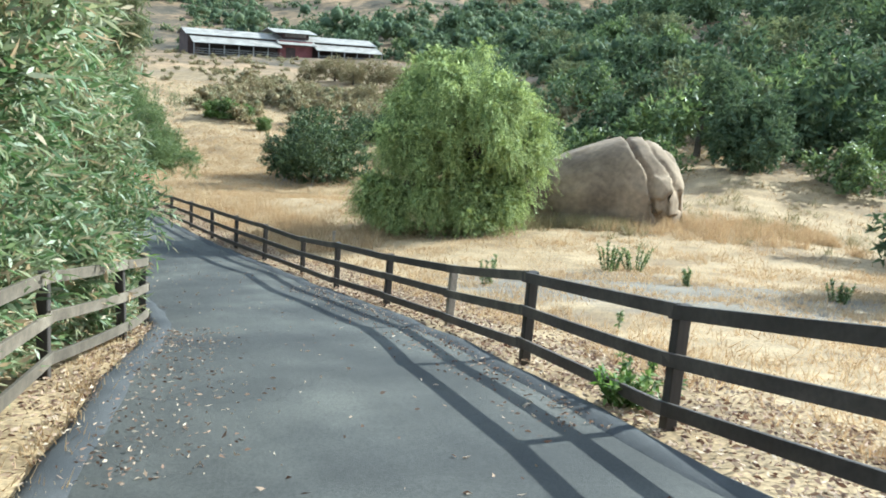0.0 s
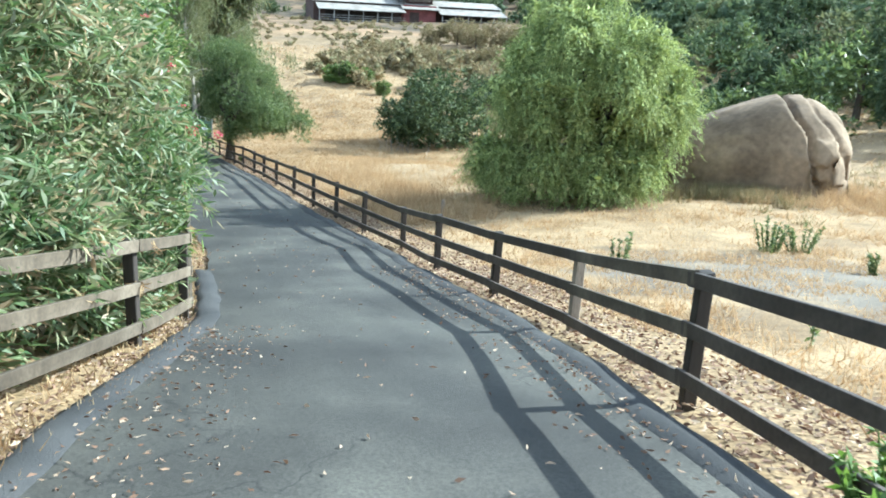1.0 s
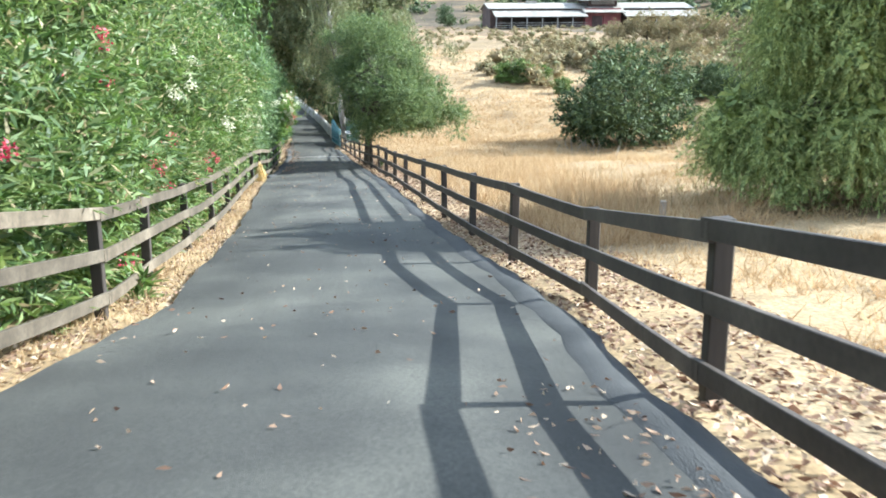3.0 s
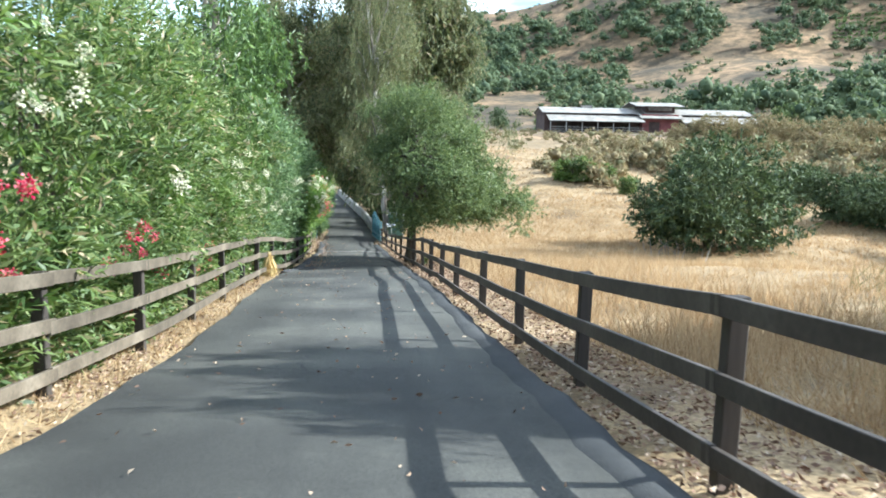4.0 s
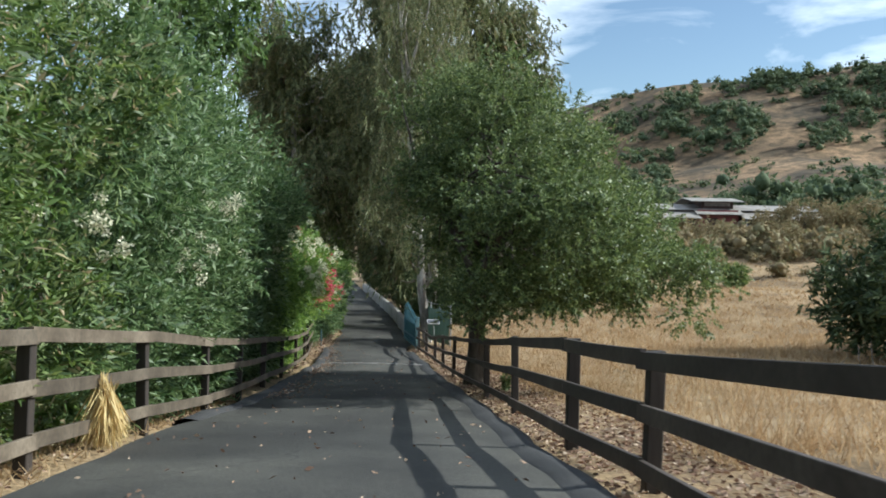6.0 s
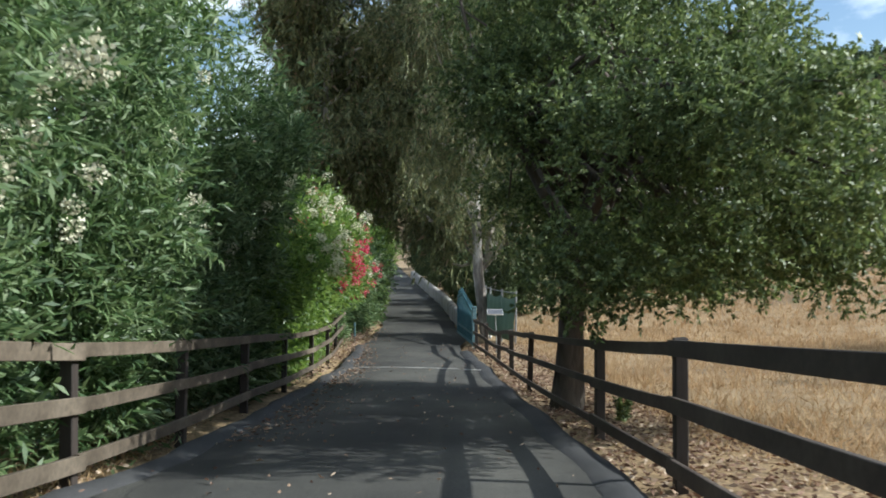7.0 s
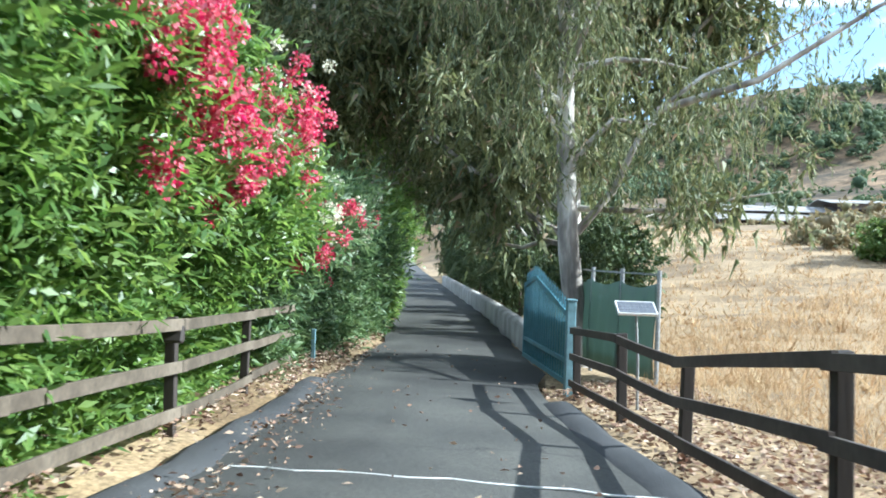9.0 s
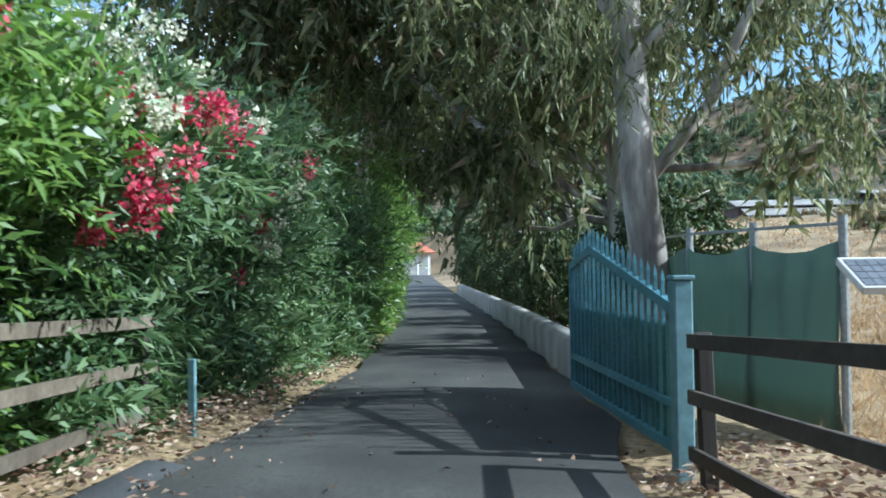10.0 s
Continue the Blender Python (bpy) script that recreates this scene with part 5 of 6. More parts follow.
# ---- barn on the far slope ----
def barn(at, turn):
    b = thing("horse_barn", "long red and dark-brown horse barn with pale metal roofs", "barn", at=at)
    b.rotation_euler = (0, 0, radians(turn))

    def slab(name, u0, u1, v0, v1, z0, z1, material, thick=0.15, label=""):
        bm = bmesh.new()
        vs = [bm.verts.new(c) for c in ((u0, v0, z0), (u1, v0, z0), (u1, v1, z1), (u0, v1, z1))]
        low = [bm.verts.new(v.co - Vector((0, 0, thick))) for v in vs]
        bm.faces.new(vs)
        bm.faces.new(low[::-1])
        for k in range(4):
            bm.faces.new((vs[k], low[k], low[(k + 1) % 4], vs[(k + 1) % 4]))
        return part(name, bm, material, b, label)

    def block(name, u0, u1, v0, v1, z0, z1, material, label=""):
        return part(name, boxed((u1 - u0, v1 - v0, z1 - z0), pose((u0 + u1) / 2, (v0 + v1) / 2, (z0 + z1) / 2)), material, b, label)
    block("wall", 0.5, 42.5, 0.3, 10.0, -1.5, 4.0, M_BARNDARK, "dark board wall")
    bm = bmesh.new()
    g = [bm.verts.new(c) for c in ((0.35, 0.2, 3.9), (0.35, 10.1, 3.9), (0.35, 5.1, 5.2))]
    bm.faces.new(g)
    r = bmesh.ops.extrude_face_region(bm, geom=list(bm.faces))
    bmesh.ops.translate(bm, vec=(0.3, 0, 0), verts=[v for v in r["geom"] if isinstance(v, bmesh.types.BMVert)])
    part("gable", bm, M_BARNDARK, b, "dark board gable")
    slab("roof", 0, 43, -0.3, 5.1, 4.15, 5.35, M_ROOF, 0.12, "pale metal roof")
    slab("roof", 0, 43, 10.5, 5.1, 4.15, 5.35, M_ROOF, 0.12)
    slab("lean_to_roof", 0.8, 19.6, -4.2, 0.0, 2.5, 3.75, M_ROOF, 0.12, "pale metal lean-to roof")
    slab("lean_to_roof", 27.4, 43, -4.2, 0.0, 2.5, 3.75, M_ROOF, 0.12, "pale metal lean-to roof")
    block("red_front", 19.8, 27.2, -1.2, 0.5, -1.5, 4.1, M_RED, "red painted board front")
    block("loft", 21.0, 27.0, 1.0, 9.0, 4.0, 5.9, M_BARNDARK, "raised loft")
    block("loft_front", 21.6, 26.4, 0.9, 1.1, 4.9, 5.6, M_GREYWOOD)
    slab("loft_roof", 18.6, 28.4, -0.9, 5.0, 5.75, 6.6, M_ROOF, 0.14)
    slab("loft_roof", 18.6, 28.4, 10.4, 5.0, 5.75, 6.6, M_ROOF, 0.14)
    slab("red_front_roof", 19.2, 27.8, -2.6, 0.4, 3.3, 4.4, M_ROOF, 0.12)
    block("door", 21.2, 23.3, -1.32, -1.2, 0.0, 2.6, M_BARNDARK, "dark barn door")
    block("door", 23.6, 25.7, -1.32, -1.2, 0.0, 2.6, M_RED)
    for u in np.concatenate([np.arange(1.0, 19.6, 3.1), np.arange(27.8, 43, 3.0)]):
        block("roof_post", u - 0.09, u + 0.09, -4.05, -3.87, -1.5, 2.55, M_GREYWOOD)
    for u0, u1 in ((1.0, 19.5), (27.8, 42.8)):
        for z in (0.4, 0.85, 1.3):
            block("corral_rail", u0, u1, -4.0, -3.92, z - 0.05, z + 0.05, M_GREYWOOD)
    # solid dark panels on the wall imitate the shade inside the stalls
    block("stall_opening", 3.0, 18.0, 0.22, 0.34, 0.2, 2.3, M_POST, "dark panel painted as the shade inside open stalls")
    block("stall_opening", 29.0, 42.0, 0.22, 0.34, 0.2, 2.3, M_POST)
    block("vent", 9.0, 11.0, 4.4, 5.8, 5.2, 5.75, M_ROOF, "roof vent")
    return b


barn((-64.9, 185.0, 5.75), 30)

# gatehouse at the lane's far end
gh = thing("gatehouse", "small white columned gatehouse with a clay tile roof", "house", at=(-83.5, 128.5, gz(-83.5, 128.5)))
gh.rotation_euler = (0, 0, radians(37))
part("wall", boxed((4.2, 3.0, 2.8), pose(0, 2.2, 1.3)), M_WHITE, gh)
for u in (-1.8, -0.6, 0.6, 1.8):
    bm = bmesh.new()
    bmesh.ops.create_cone(bm, cap_ends=True, segments=12, radius1=0.16, radius2=0.13, depth=2.7, matrix=pose(u, 0, 1.3))
    part("column", bm, M_WHITE, gh)
bm = bmesh.new()
vs = [bm.verts.new(c) for c in ((-2.7, -0.6, 2.65), (2.7, -0.6, 2.65), (2.7, 4.2, 2.65), (-2.7, 4.2, 2.65), (-1.0, 1.8, 3.8), (1.0, 1.8, 3.8))]
for q in ((0, 1, 5, 4), (1, 2, 5), (2, 3, 4, 5), (3, 0, 4), (3, 2, 1, 0)):
    bm.faces.new([vs[k] for k in q])
part("roof", bm, M_TILE, gh, "clay tile roof")


# ---- distant trees ----
rng = np.random.default_rng(9)
BT = [bushy_meshes(60 + k, 3.4, 6.5, 40, 11, 0.40, 0.20, mat, per=7, lobed=8, simple=True) for k, mat in enumerate((M_SCRUB, M_OAK, M_OLIVE))]
TL = "dark green broad-leaved tree on the wooded slope"
for x, y, k, sz in ((9.4, 50.0, 1, 0.6), (17.5, 44.0, 1, 0.55), (3.2, 62, 0, 0.6), (6.6, 60, 1, 0.7), (1.5, 72, 1, 0.7), (8.5, 68, 0, 0.8), (14, 60, 1, 0.95), (19.5, 54, 0, 1.05), (22, 48, 1, 0.9),
                    (26, 60, 0, 1.1), (18, 70, 2, 1.0), (12, 76, 0, 0.85), (4.5, 80, 1, 0.75), (24, 72, 1, 1.1), (32, 66, 2, 1.2), (30, 80, 0, 1.1), (20, 84, 0, 1.0), (10, 90, 1, 0.8),
                    (38, 78, 1, 1.2), (40, 94, 0, 1.2), (28, 96, 2, 1.1), (16, 100, 0, 0.9), (9, 106, 2, 0.6), (48, 88, 2, 1.3), (36, 110, 0, 1.2), (22, 114, 1, 0.95), (12, 122, 2, 0.8),
                    (48, 112, 1, 1.2), (58, 104, 0, 1.3), (8, 138, 0, 0.9), (24, 134, 2, 1.0), (40, 130, 0, 1.2), (58, 126, 1, 1.3), (70, 120, 2, 1.3), (27, 40, 2, 0.9), (31, 50, 1, 1.1), (20, 150, 1, 1.2), (34, 152, 0, 1.3), (50, 148, 2, 1.4), (66, 146, 0, 1.5), (82, 140, 1, 1.5), (26, 172, 0, 1.4), (46, 172, 1, 1.5), (66, 170, 0, 1.5), (88, 165, 2, 1.6), (15, 190, 2, 1.3), (36, 196, 0, 1.5), (58, 198, 1, 1.6), (82, 194, 0, 1.6)):
    bushy("broadleaf_tree", x, y, BT[k], x * 53 + y * 17, sz * (1.3 if y > 52 else 1.0), TL, group="wood behind the boulder")


def scatter_bushes(name, label, places, sizes, each, leaf, material, seed, tall=0.22):
    """Far scrub: many small uneven bushes as one growth, each of crumpled lobes with ragged leaves about them."""
    r = np.random.default_rng(seed)
    z = ground_at(places[:, 0], places[:, 1])
    lobes = 8
    c = np.repeat(np.stack([places[:, 0], places[:, 1], z], 1), lobes, 0)
    sz = np.repeat(sizes, lobes)
    c = c + r.normal(size=c.shape) * sz[:, None] * np.array([0.42, 0.42, tall]) + np.array([0, 0, 1]) * sz[:, None] * (0.26 + 0.75 * tall)
    bm = bmesh.new()
    bmesh.ops.create_icosphere(bm, subdivisions=1, radius=1.0)
    bm.verts.ensure_lookup_table()
    ball = np.array([v.co for v in bm.verts])
    tris = np.array([[v.index for v in f.verts] for f in bm.faces])
    bm.free()
    m, k = len(c), len(ball)
    lob = ball[None] * (sz * r.uniform(0.16, 0.32, m))[:, None, None] * r.uniform(0.72, 1.28, (m, k, 1)) * np.array([1, 1, 0.9])
    v1 = (c[:, None] + lob).reshape(-1, 3)
    f1 = (tris[None] + (np.arange(m) * k)[:, None, None]).reshape(-1, 3)
    p, d = clumps(r, c, sz * 0.46, each, 0.9, 0.45)
    n = len(p)
    s = np.repeat(sz, each)
    way = unit(d + r.normal(size=d.shape) * 0.8)
    side = unit(np.cross(way, r.normal(size=p.shape))) * (leaf * 0.4 * s)[:, None]
    v2 = np.stack([p - side, p + side, p + way * (leaf * s * r.uniform(0.6, 1.3, n))[:, None]], 1).reshape(-1, 3)
    v, f = joined((v1, f1), (v2, np.arange(3 * n).reshape(-1, 3)))
    ob = part(name, mesh_of(name, v, f, material), material)
    return tagged(ob, label, "vegetation", kind="stuff")


# the far hill: woods in patches, low scrub between them
STEEP = ([0.012, 0.05, 0.084, 0.15, 0.19], [208, 280, 344, 400, 446])
pl, ps = [], []
while len(pl) < 1500:
    x, e = rng.uniform(-290, 200), rng.uniform(0.012, 0.19)
    y = float(np.interp(e, *STEEP)) + rng.normal() * 4
    dens = noise.fractal(Vector((x * 0.021 + 0.4, e * 19, 4.0)), 0.8, 2.1, 4)
    belt = 0.42 * math.exp(-((e - 0.03) / 0.014) ** 2) * float(smooth(-75, -50, x)) + 0.16 * math.exp(-((e - 0.145) / 0.02) ** 2) * float(smooth(-100, -60, x)) + 0.5 * math.exp(-((e - 0.17) / 0.02) ** 2) * float(smooth(-40, -10, x))
    if dens + belt > rng.uniform(-0.08, 0.2):
        pl.append((x, y))
        ps.append((1.9 + 4.0 * rng.random() ** 1.5) * (1.15 if belt > 0.25 else 1.0))
scatter_bushes("hillside_woods", "dark green trees crowding in patches on the dry hillside", np.array(pl), np.array(ps), 28, 0.17, M_SCRUB, 5, 0.34)
pl = []
while len(pl) < 1700:
    x, y = rng.uniform(-330, 260), rng.uniform(205, 455)
    dens = noise.fractal(Vector((x * 0.03, y * 0.045, 2.0)), 1.0, 2.0, 3)
    if dens + 0.2 * smooth(330, 440, np.array(y)).item() > rng.uniform(-0.35, 0.45):
        pl.append((x, y))
pl = np.array(pl)
scatter_bushes("hillside_scrub", "dusty olive scrub dotted over the dry hillside", pl[::2], rng.uniform(0.7, 2.2, len(pl[::2])), 6, 0.34, M_OLIVE, 15)
scatter_bushes("hillside_scrub", "dark green scrub dotted over the dry hillside", pl[1::2], rng.uniform(0.8, 2.8, len(pl[1::2])), 6, 0.34, M_SCRUB, 16)
near = np.stack([rng.uniform(-6, 170, 700), rng.uniform(112, 300, 700)], 1)
scatter_bushes("slope_scrub", "scattered green scrub on the near dry slope", near, rng.uniform(0.8, 3.4, len(near)), 22, 0.27, M_SCRUB, 10, 0.4)
rows = np.array([(x + rng.normal() * 0.3, 366 + 3.4 * k - 0.12 * x + rng.normal() * 0.3) for k in range(7) for x in np.arange(-22, 70, 2.3)])
scatter_bushes("orchard_rows", "rows of bright green young orchard trees on the slope", rows, rng.uniform(0.9, 1.3, len(rows)), 8, 0.3, M_VINE, 6)
rows = np.array([(x + rng.normal() * 0.3, 214 + 5.0 * k + 0.25 * x + rng.normal() * 0.3) for k in range(3) for x in np.arange(-70, -8, 2.6)])
scatter_bushes("orchard_hedge", "clipped green orchard rows behind the barn", rows, rng.uniform(0.9, 1.3, len(rows)), 10, 0.3, M_SCRUB, 7)
for x, y, k, sz in ((-15.5, 436, 0, 1.1), (-8.5, 438, 0, 1.5), (-3, 440, 0, 2.0), (1, 442, 1, 2.3), (6, 440, 1, 2.7), (9.5, 441, 0, 2.5), (3.5, 436, 0, 2.0), (8, 437, 1, 2.2), (-1, 437, 0, 1.7), (12, 439, 1, 2.3)):
    bushy("hilltop_tree", x, y, BT[k], x * 41, sz, "tall dark tree standing on the hilltop", group="trees on the hilltop", squash=1.15)
for x, y, sz in ((-45, 208, 1.3), (-33, 215, 1.1), (-22, 222, 1.3), (-12, 214, 1.0), (-70, 203, 0.8), (-78, 195, 0.9)):
    bushy("broadleaf_tree", x, y, BT[int(abs(x)) % 3], x * 31, sz, "dark green tree behind the barn", group="trees behind the barn")


br = off_lane(np.stack([rng.uniform(-75, 25, 420), rng.uniform(106, 188, 420)], 1), 5)
scatter_bushes("dry_brush", "low straw-coloured brush on the field below the barn", br, rng.uniform(0.25, 0.8, len(br)), 10, 0.38, M_DRYBRUSH, 18)
br = np.stack([rng.uniform(-31, 24, 520), rng.normal(99, 4.5, 520)], 1)
scatter_bushes("dry_brush", "tangled brown and grey-green dry brush below the barn", br, rng.uniform(0.6, 1.6, len(br)), 30, 0.22, M_DRYBRUSH, 8)

def palm(x, y, tall, spread, label):
    r = np.random.default_rng(int(tall * 10))
    t = thing("palm_tree", label, "palm tree", at=(x, y, gz(x, y)))
    part("trunk", tube(bmesh.new(), [(0, 0, -0.3), (0.05, 0, tall * 0.5), (0, 0, tall)], [0.22, 0.17, 0.16], 10), M_BARK, t, smooth=True)
    for k in range(26):
        a, up = r.uniform(0, 2 * math.pi), r.uniform(-0.9, 1.0)
        n = 26
        u = np.linspace(0.25, 1, n)
        d = np.array([math.cos(a), math.sin(a), up])
        p = np.array([0, 0, tall]) + u[:, None] * d * spread * 0.6
        w = unit(d + r.normal(size=(n, 3)) * 0.45)
        v, f = leaf_arrays(r, p, w, spread * 0.6 * r.uniform(0.7, 1.1, n), np.full(n, 0.07 * spread))
        part("frond", mesh_of("frond", v, f, M_DRYBRUSH if up < -0.45 else M_OLEANDER), None, t)
    return t


palm(1.6, 282.0, 11.0, 5.2, "tall fan palm with a shaggy skirt on the far slope")
palm(-1.2, 84.0, 1.2, 2.2, "young fan palm with broad green leaves in the brush")


# ---- small growth by the fences ----
def weed(name, at, label, height, spread, stalks, leaf, wide, material, seed):
    r = np.random.default_rng(seed)
    t = thing(name, label, "plant", at=(*at, gz(*at)))
    for k in range(stalks):
        a, l = r.uniform(0, 2 * math.pi), r.uniform(0.2, 1.0) * spread
        top = Vector((math.cos(a) * l, math.sin(a) * l, height * r.uniform(0.65, 1.0)))
        foot = Vector((top.x * 0.45, top.y * 0.45, -0.05))
        n = int(60 * height / max(leaf, 0.05) * 0.12) + 14
        u = r.random(n)
        p = np.array(foot) + u[:, None] * (np.array(top) - np.array(foot))
        v, f = leaf_arrays(r, p, unit(r.normal(size=(n, 3)) + np.array([0, 0, 0.5])), leaf * r.uniform(0.6, 1.2, n), wide * r.uniform(0.7, 1.2, n), np.tile([0.0, 0.0, 1.0], (n, 1)))
        st = part("stalk", tube(bmesh.new(), [foot, foot.lerp(top, 0.5), top], [0.012, 0.009, 0.004], 5), material, t)
        part("leaves", mesh_of("leaves", v, f, material), None, st)
    return t


weed("roadside_weed", (2.0, 9.45), "leafy green weed growing through the fence's lower rail", 0.34, 0.42, 20, 0.10, 0.04, M_OLEANDER, 71)
for x, y, h, n in ((3.9, 24.2, 0.85, 12), (4.6, 24.6, 0.75, 10), (0.75, 20.6, 0.85, 4), (5.4, 22.0, 0.5, 6), (8.6, 21.5, 0.6, 10), (2.6, 14.2, 0.45, 1)):
    weed("mullein", (x, y), "upright dull green mullein stalks in the dry grass", h * 0.85, 0.05 * n, n, 0.085, 0.034, M_OAK, int(x * 100 + y))
weed("roadside_weed", (-18.35, 46.75), "small dusty weed in the litter behind the fence", 0.32, 0.2, 8, 0.07, 0.03, M_OAK, 73)
dead = thing("dead_stalks", "bare bleached stalks curling up before the avocado tree", "plant", at=(-11.9, 56.6, gz(-11.9, 56.6)))
r = np.random.default_rng(83)
for k in range(14):
    a, l = r.uniform(-1.9, 1.9), r.uniform(0.35, 0.85)
    q = [(a, r.normal() * 0.3, -0.05), (a + r.normal() * 0.06, 0, l * 0.5), (a + r.normal() * 0.18, -0.1, l)]
    part("stalk", tube(bmesh.new(), q, [0.016, 0.013, 0.006], 5), M_GREYWOOD, dead)
weed("agave", (-8.45, 22.0), "blue-green spiky agave at the hedge fence's foot", 0.25, 0.2, 4, 0.30, 0.05, M_OLEANDER, 75)
stump = part("marker_post", boxed((0.09, 0.09, 0.6), pose(-4.05, 28.4, gz(-4.05, 28.4) + 0.22, 3, 2, 20), 0.006), M_BARE)
tagged(stump, "short weathered wooden marker post in the dry grass", "post")

q = beside(station_of(40.0), left_fence_side(40.0) - 0.16)
r = np.random.default_rng(91)
tie = np.array([q.x, q.y, q.z + 0.46]) + r.normal(size=(1100, 3)) * np.array([0.03, 0.03, 0.05])
fall = unit(r.normal(size=(1100, 3)) * np.array([0.24, 0.30, 0.1]) + np.where(r.random((1100, 1)) < 0.9, -1.0, 0.9) * np.array([0, 0, 1.0]))
size = np.where(fall[:, 2] < 0, r.uniform(0.34, 0.46, 1100), r.uniform(0.06, 0.16, 1100))
tagged(part("straw_sheaf", mesh_of("straw_sheaf", *leaf_arrays(r, tie, fall, size, np.full(1100, 0.016)), M_SHEAF), M_SHEAF), "tied sheaf of pale golden straw against the hedge fence", "straw bundle")

# a cable across the lane
bm, a, b = bmesh.new(), Vector((-25.15, 50.84, 0)), Vector((-22.85, 51.79, 0))
pts = []
for k in range(13):
    p = a.lerp(b, k / 12) + Vector((0, 0.03 * math.sin(k * 2.3), 0))
    p.z = gz(p.x, p.y) + 0.135 + 0.02 * math.sin(math.pi * k / 12)
    pts.append(p)
tube(bm, pts, [0.007] * 13, 6)
tagged(part("road_cable", bm, M_WHITE), "thin pale cable lying across the asphalt", "cable")


# ---- grass, litter ----
def blades(name, label, places, length, width, material, seed, lean=0.35, per=4):
    r = np.random.default_rng(seed)
    z = ground_at(places[:, 0], places[:, 1])
    b = np.repeat(np.stack([places[:, 0], places[:, 1], z - 0.02], 1), per, 0)
    b[:, :2] += r.normal(size=(len(b), 2)) * 0.06
    d = unit(r.normal(size=b.shape) * lean + np.array([0, 0, 1.0]))
    k = len(b)
    side = unit(np.cross(d, r.normal(size=b.shape))) * (width * r.uniform(0.5, 0.9, k))[:, None]
    v = np.stack([b - side, b + side, b + d * (length * r.uniform(0.4, 1.3, k))[:, None]], 1).reshape(-1, 3)
    f = np.arange(3 * k).reshape(-1, 3)
    return tagged(part(name, mesh_of(name, v, f, material), material), label, "grass", kind="stuff")


def strip(count, y0, y1, lo, hi, seed, power=1.0, drift=0.0):
    """Places beside the lane; negative sides lie in the field."""
    r = np.random.default_rng(seed)
    s = r.uniform(station_of(y0), station_of(y1), count)
    side = lo + (hi - lo) * r.random(count) ** power
    col = [np.interp(s, STEPS, TRACK[:, k]) for k in range(5)]
    p = np.stack([col[0] + col[3] * side, col[1] + col[4] * side], 1)
    if drift:
        d = np.array([noise.fractal(Vector((a * 0.55, b * 0.55, 7.0)), 0.9, 2.2, 4) for a, b in p])
        p = p[d > r.uniform(-0.6, 0.5, len(p)) * drift]
    return p


blades("dry_grass", "tall golden dry grass in the field", strip(14000, 27, 64, -1.2, -14, 11, 1.4, 1.0), 0.36, 0.009, M_STRAW, 12, 0.7)
blades("dry_grass", "short golden dry grass in the field", strip(46000, 3, 34, -0.9, -17, 17, 1.1, 0.8), 0.18, 0.011, M_STRAW, 18, 0.9)
blades("dry_grass", "wispy tall straw beyond the fence", strip(3000, 26, 40, -0.9, -4.2, 19, 1.0, 0.6), 0.75, 0.008, M_STRAW, 20, 0.45, 5)
r = np.random.default_rng(55)
tuft = np.repeat(np.stack([r.uniform(-5, 17, 150), r.normal(37.5, 3.0, 150)], 1), 10, 0) + r.normal(size=(1500, 2)) * 0.18
tuft = tuft[(tuft[:, 0] - 5.5) ** 2 / 9.5 + (tuft[:, 1] - 36.4) ** 2 / 6 > 1.05]
blades("dry_grass", "tufts of tall pale weeds round the boulder's foot", tuft, 0.5, 0.016, M_DRYBRUSH, 56, 0.6, 4)
foot = np.repeat(np.stack([r.uniform(0.8, 5.6, 90), r.normal(33.5, 0.5, 90)], 1), 36, 0) + r.normal(size=(3240, 2)) * 0.13
blades("dry_weeds", "knee-high brown dry weeds at the boulder's foot", foot, 0.46, 0.013, M_DRYBRUSH, 61, 0.45, 3)
foot = np.repeat(np.stack([r.uniform(4.5, 13.5, 120), r.normal(34.8, 1.3, 120)], 1), 36, 0) + r.normal(size=(4320, 2)) * 0.2
blades("dry_weeds", "pale straw-coloured weeds beside the boulder", foot, 0.5, 0.011, M_STRAW, 62, 0.5, 3)
blades("dry_grass", "low golden grass over the upper field", off_lane(np.stack([r.uniform(-45, 25, 17000), 58 + 54 * r.random(17000)], 1), 1.2), 0.24, 0.045, M_STRAW, 57, 0.7, 3)
blades("lawn", "patch of watered green grass on the slope", np.stack([r.normal(-9, 5.0, 6000), r.normal(264, 8, 6000)], 1), 0.5, 0.2, M_LAWN, 58, 0.8, 2)
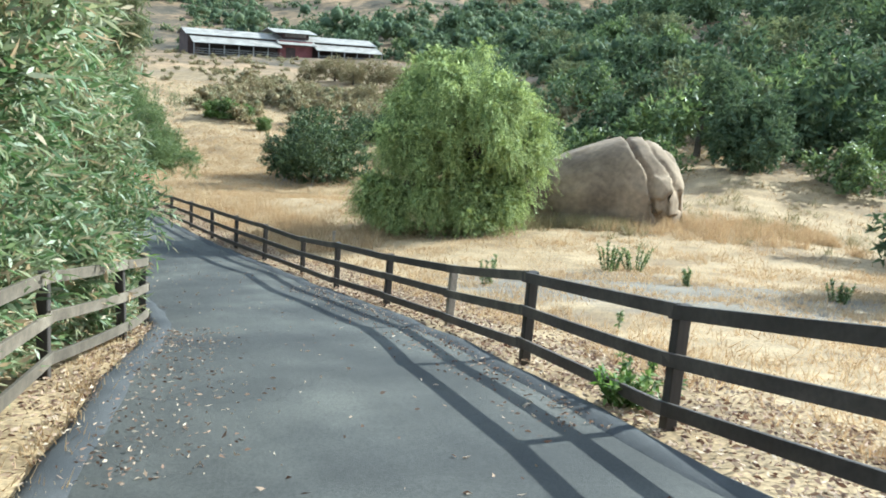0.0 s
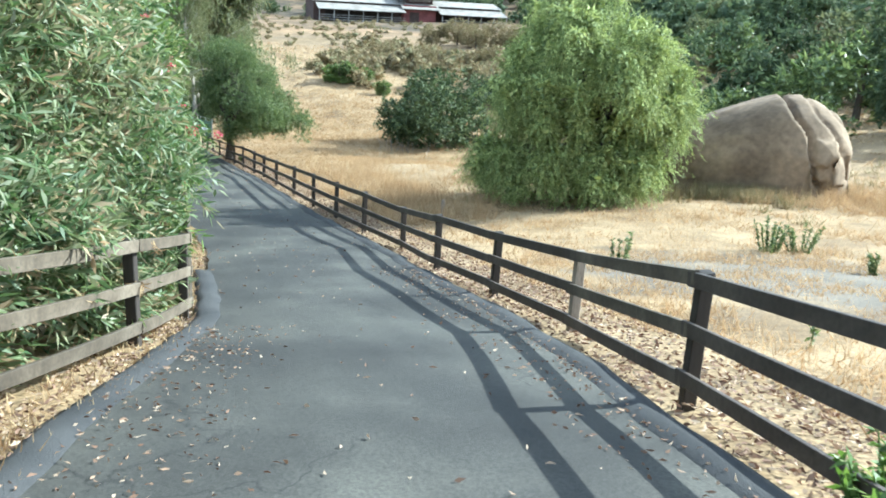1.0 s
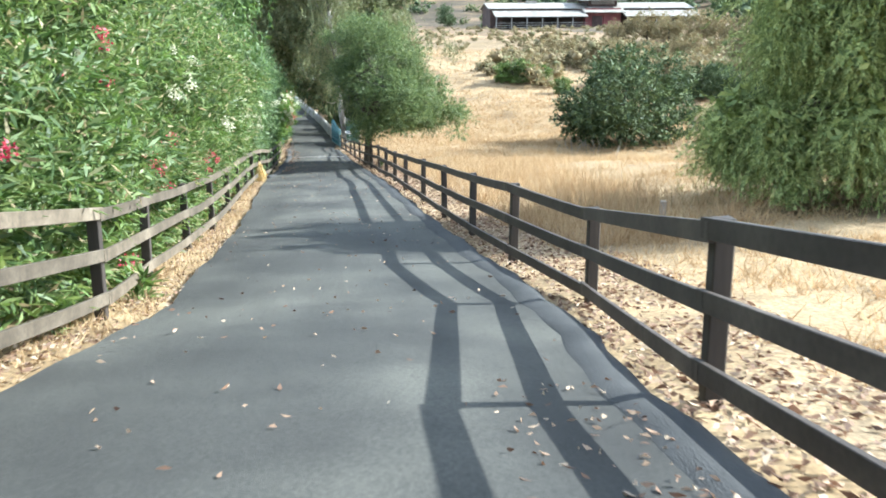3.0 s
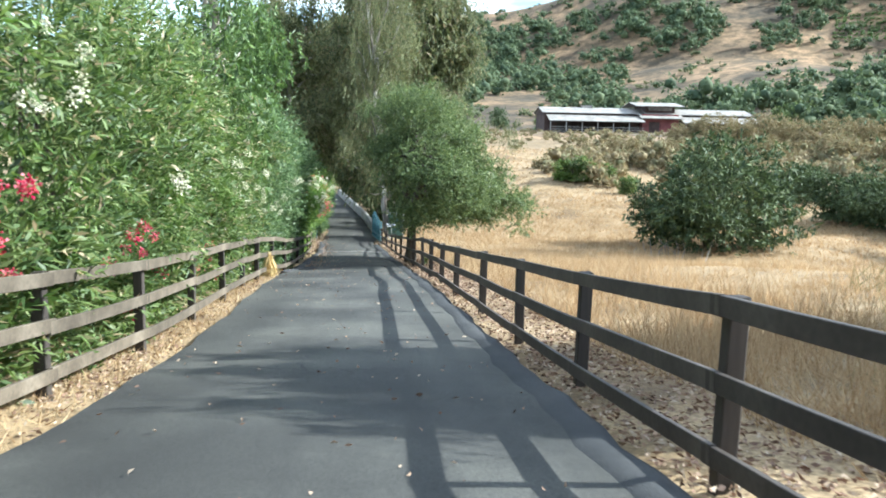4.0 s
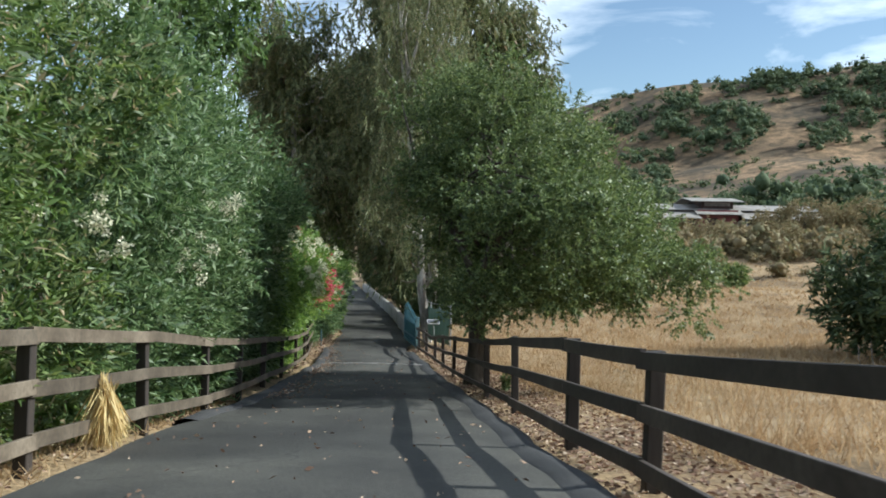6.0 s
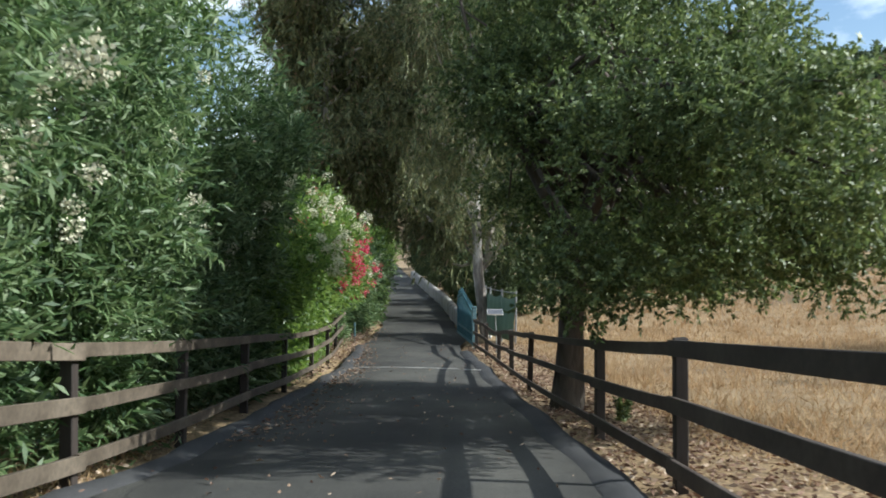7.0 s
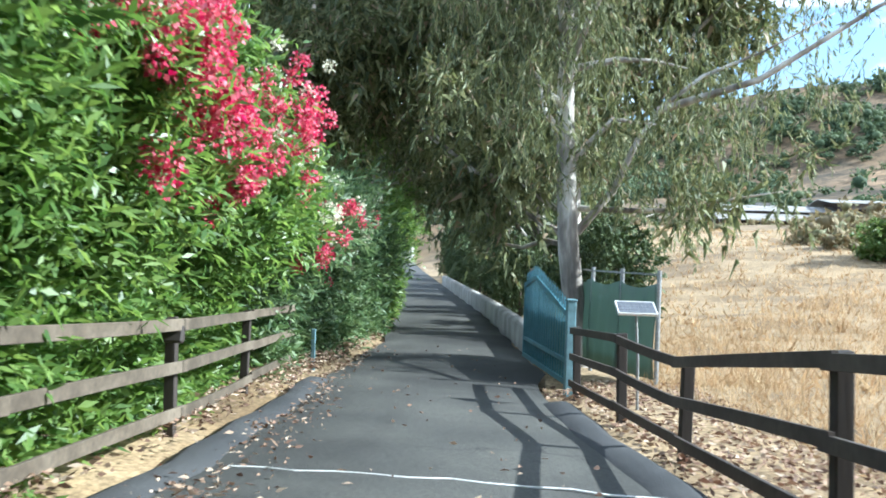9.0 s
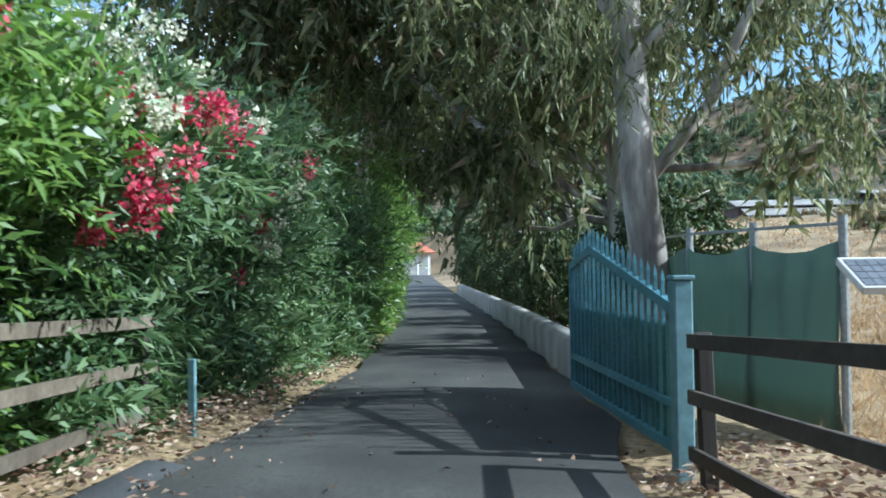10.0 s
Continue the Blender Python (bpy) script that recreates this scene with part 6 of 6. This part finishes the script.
blades("dry_grass", "sparse golden dry grass over the slope", strip(18000, 20, 75, -8, -45, 13, 1.0, 1.0), 0.26, 0.022, M_STRAW, 14, 0.95)
blades("dry_grass", "dense low golden grass beyond the gate", off_lane(np.stack([r.uniform(-27, 2, 30000), 44 + 32 * r.random(30000)], 1), 0.9), 0.20, 0.012, M_STRAW, 59, 0.7, 4)
blades("dry_grass", "tufts of dry straw at the lane's edge", strip(2600, 5, 54, 4.05, 4.7, 15), 0.16, 0.01, M_STRAW, 16, 0.8)


def litter(name, label, places, lift, size, material, seed):
    r = np.random.default_rng(seed)
    b = np.stack([places[:, 0], places[:, 1], ground_at(places[:, 0], places[:, 1]) + lift + 0.02 * r.random(len(places))], 1)
    k = len(b)
    d = unit(r.normal(size=b.shape) * np.array([1, 1, 0.14]))
    v, f = leaf_arrays(r, b, d, size * r.uniform(0.5, 1.4, k), size * 0.4 * r.uniform(0.6, 1.4, k))
    return tagged(part(name, mesh_of(name, v, f, material), material), label, "leaves", kind="stuff")


litter("leaf_litter", "brown fallen leaves under the field fence", strip(30000, 2, 57, 0.25, -1.5, 21), 0.01, 0.068, M_LITTER, 22)
litter("leaf_litter", "pale dry leaves heaped along the hedge fence", strip(20000, 2, 62, 3.95, 4.9, 23, 0.8, 0.9), 0.01, 0.06, M_LITTER, 24)
litter("leaf_litter", "pale dry leaves drifted along the hedge's foot", strip(8000, 55, 80, 2.0, 3.1, 27), 0.06, 0.06, M_LITTER, 28)
litter("leaf_litter", "fallen leaves gathered at the lane's bend", strip(1100, 8, 15, 2.9, 4.3, 31, 0.8), 0.13, 0.045, M_LITTER, 32)
litter("leaf_litter", "fallen leaves along the berm", strip(800, 8.5, 20, 0.45, 1.2, 33, 1.8), 0.13, 0.05, M_LITTER, 34)
litter("leaf_litter", "pale dry leaves heaped between lane and hedge fence", strip(8000, 45, 63, 2.4, 3.5, 35, 1.0, 0.8), 0.12, 0.06, M_LITTER, 36)
litter("leaf_litter", "dry leaves scattered on the lane", strip(900, 5, 60, 0.6, 3.8, 25), 0.155, 0.055, M_LITTER, 26)
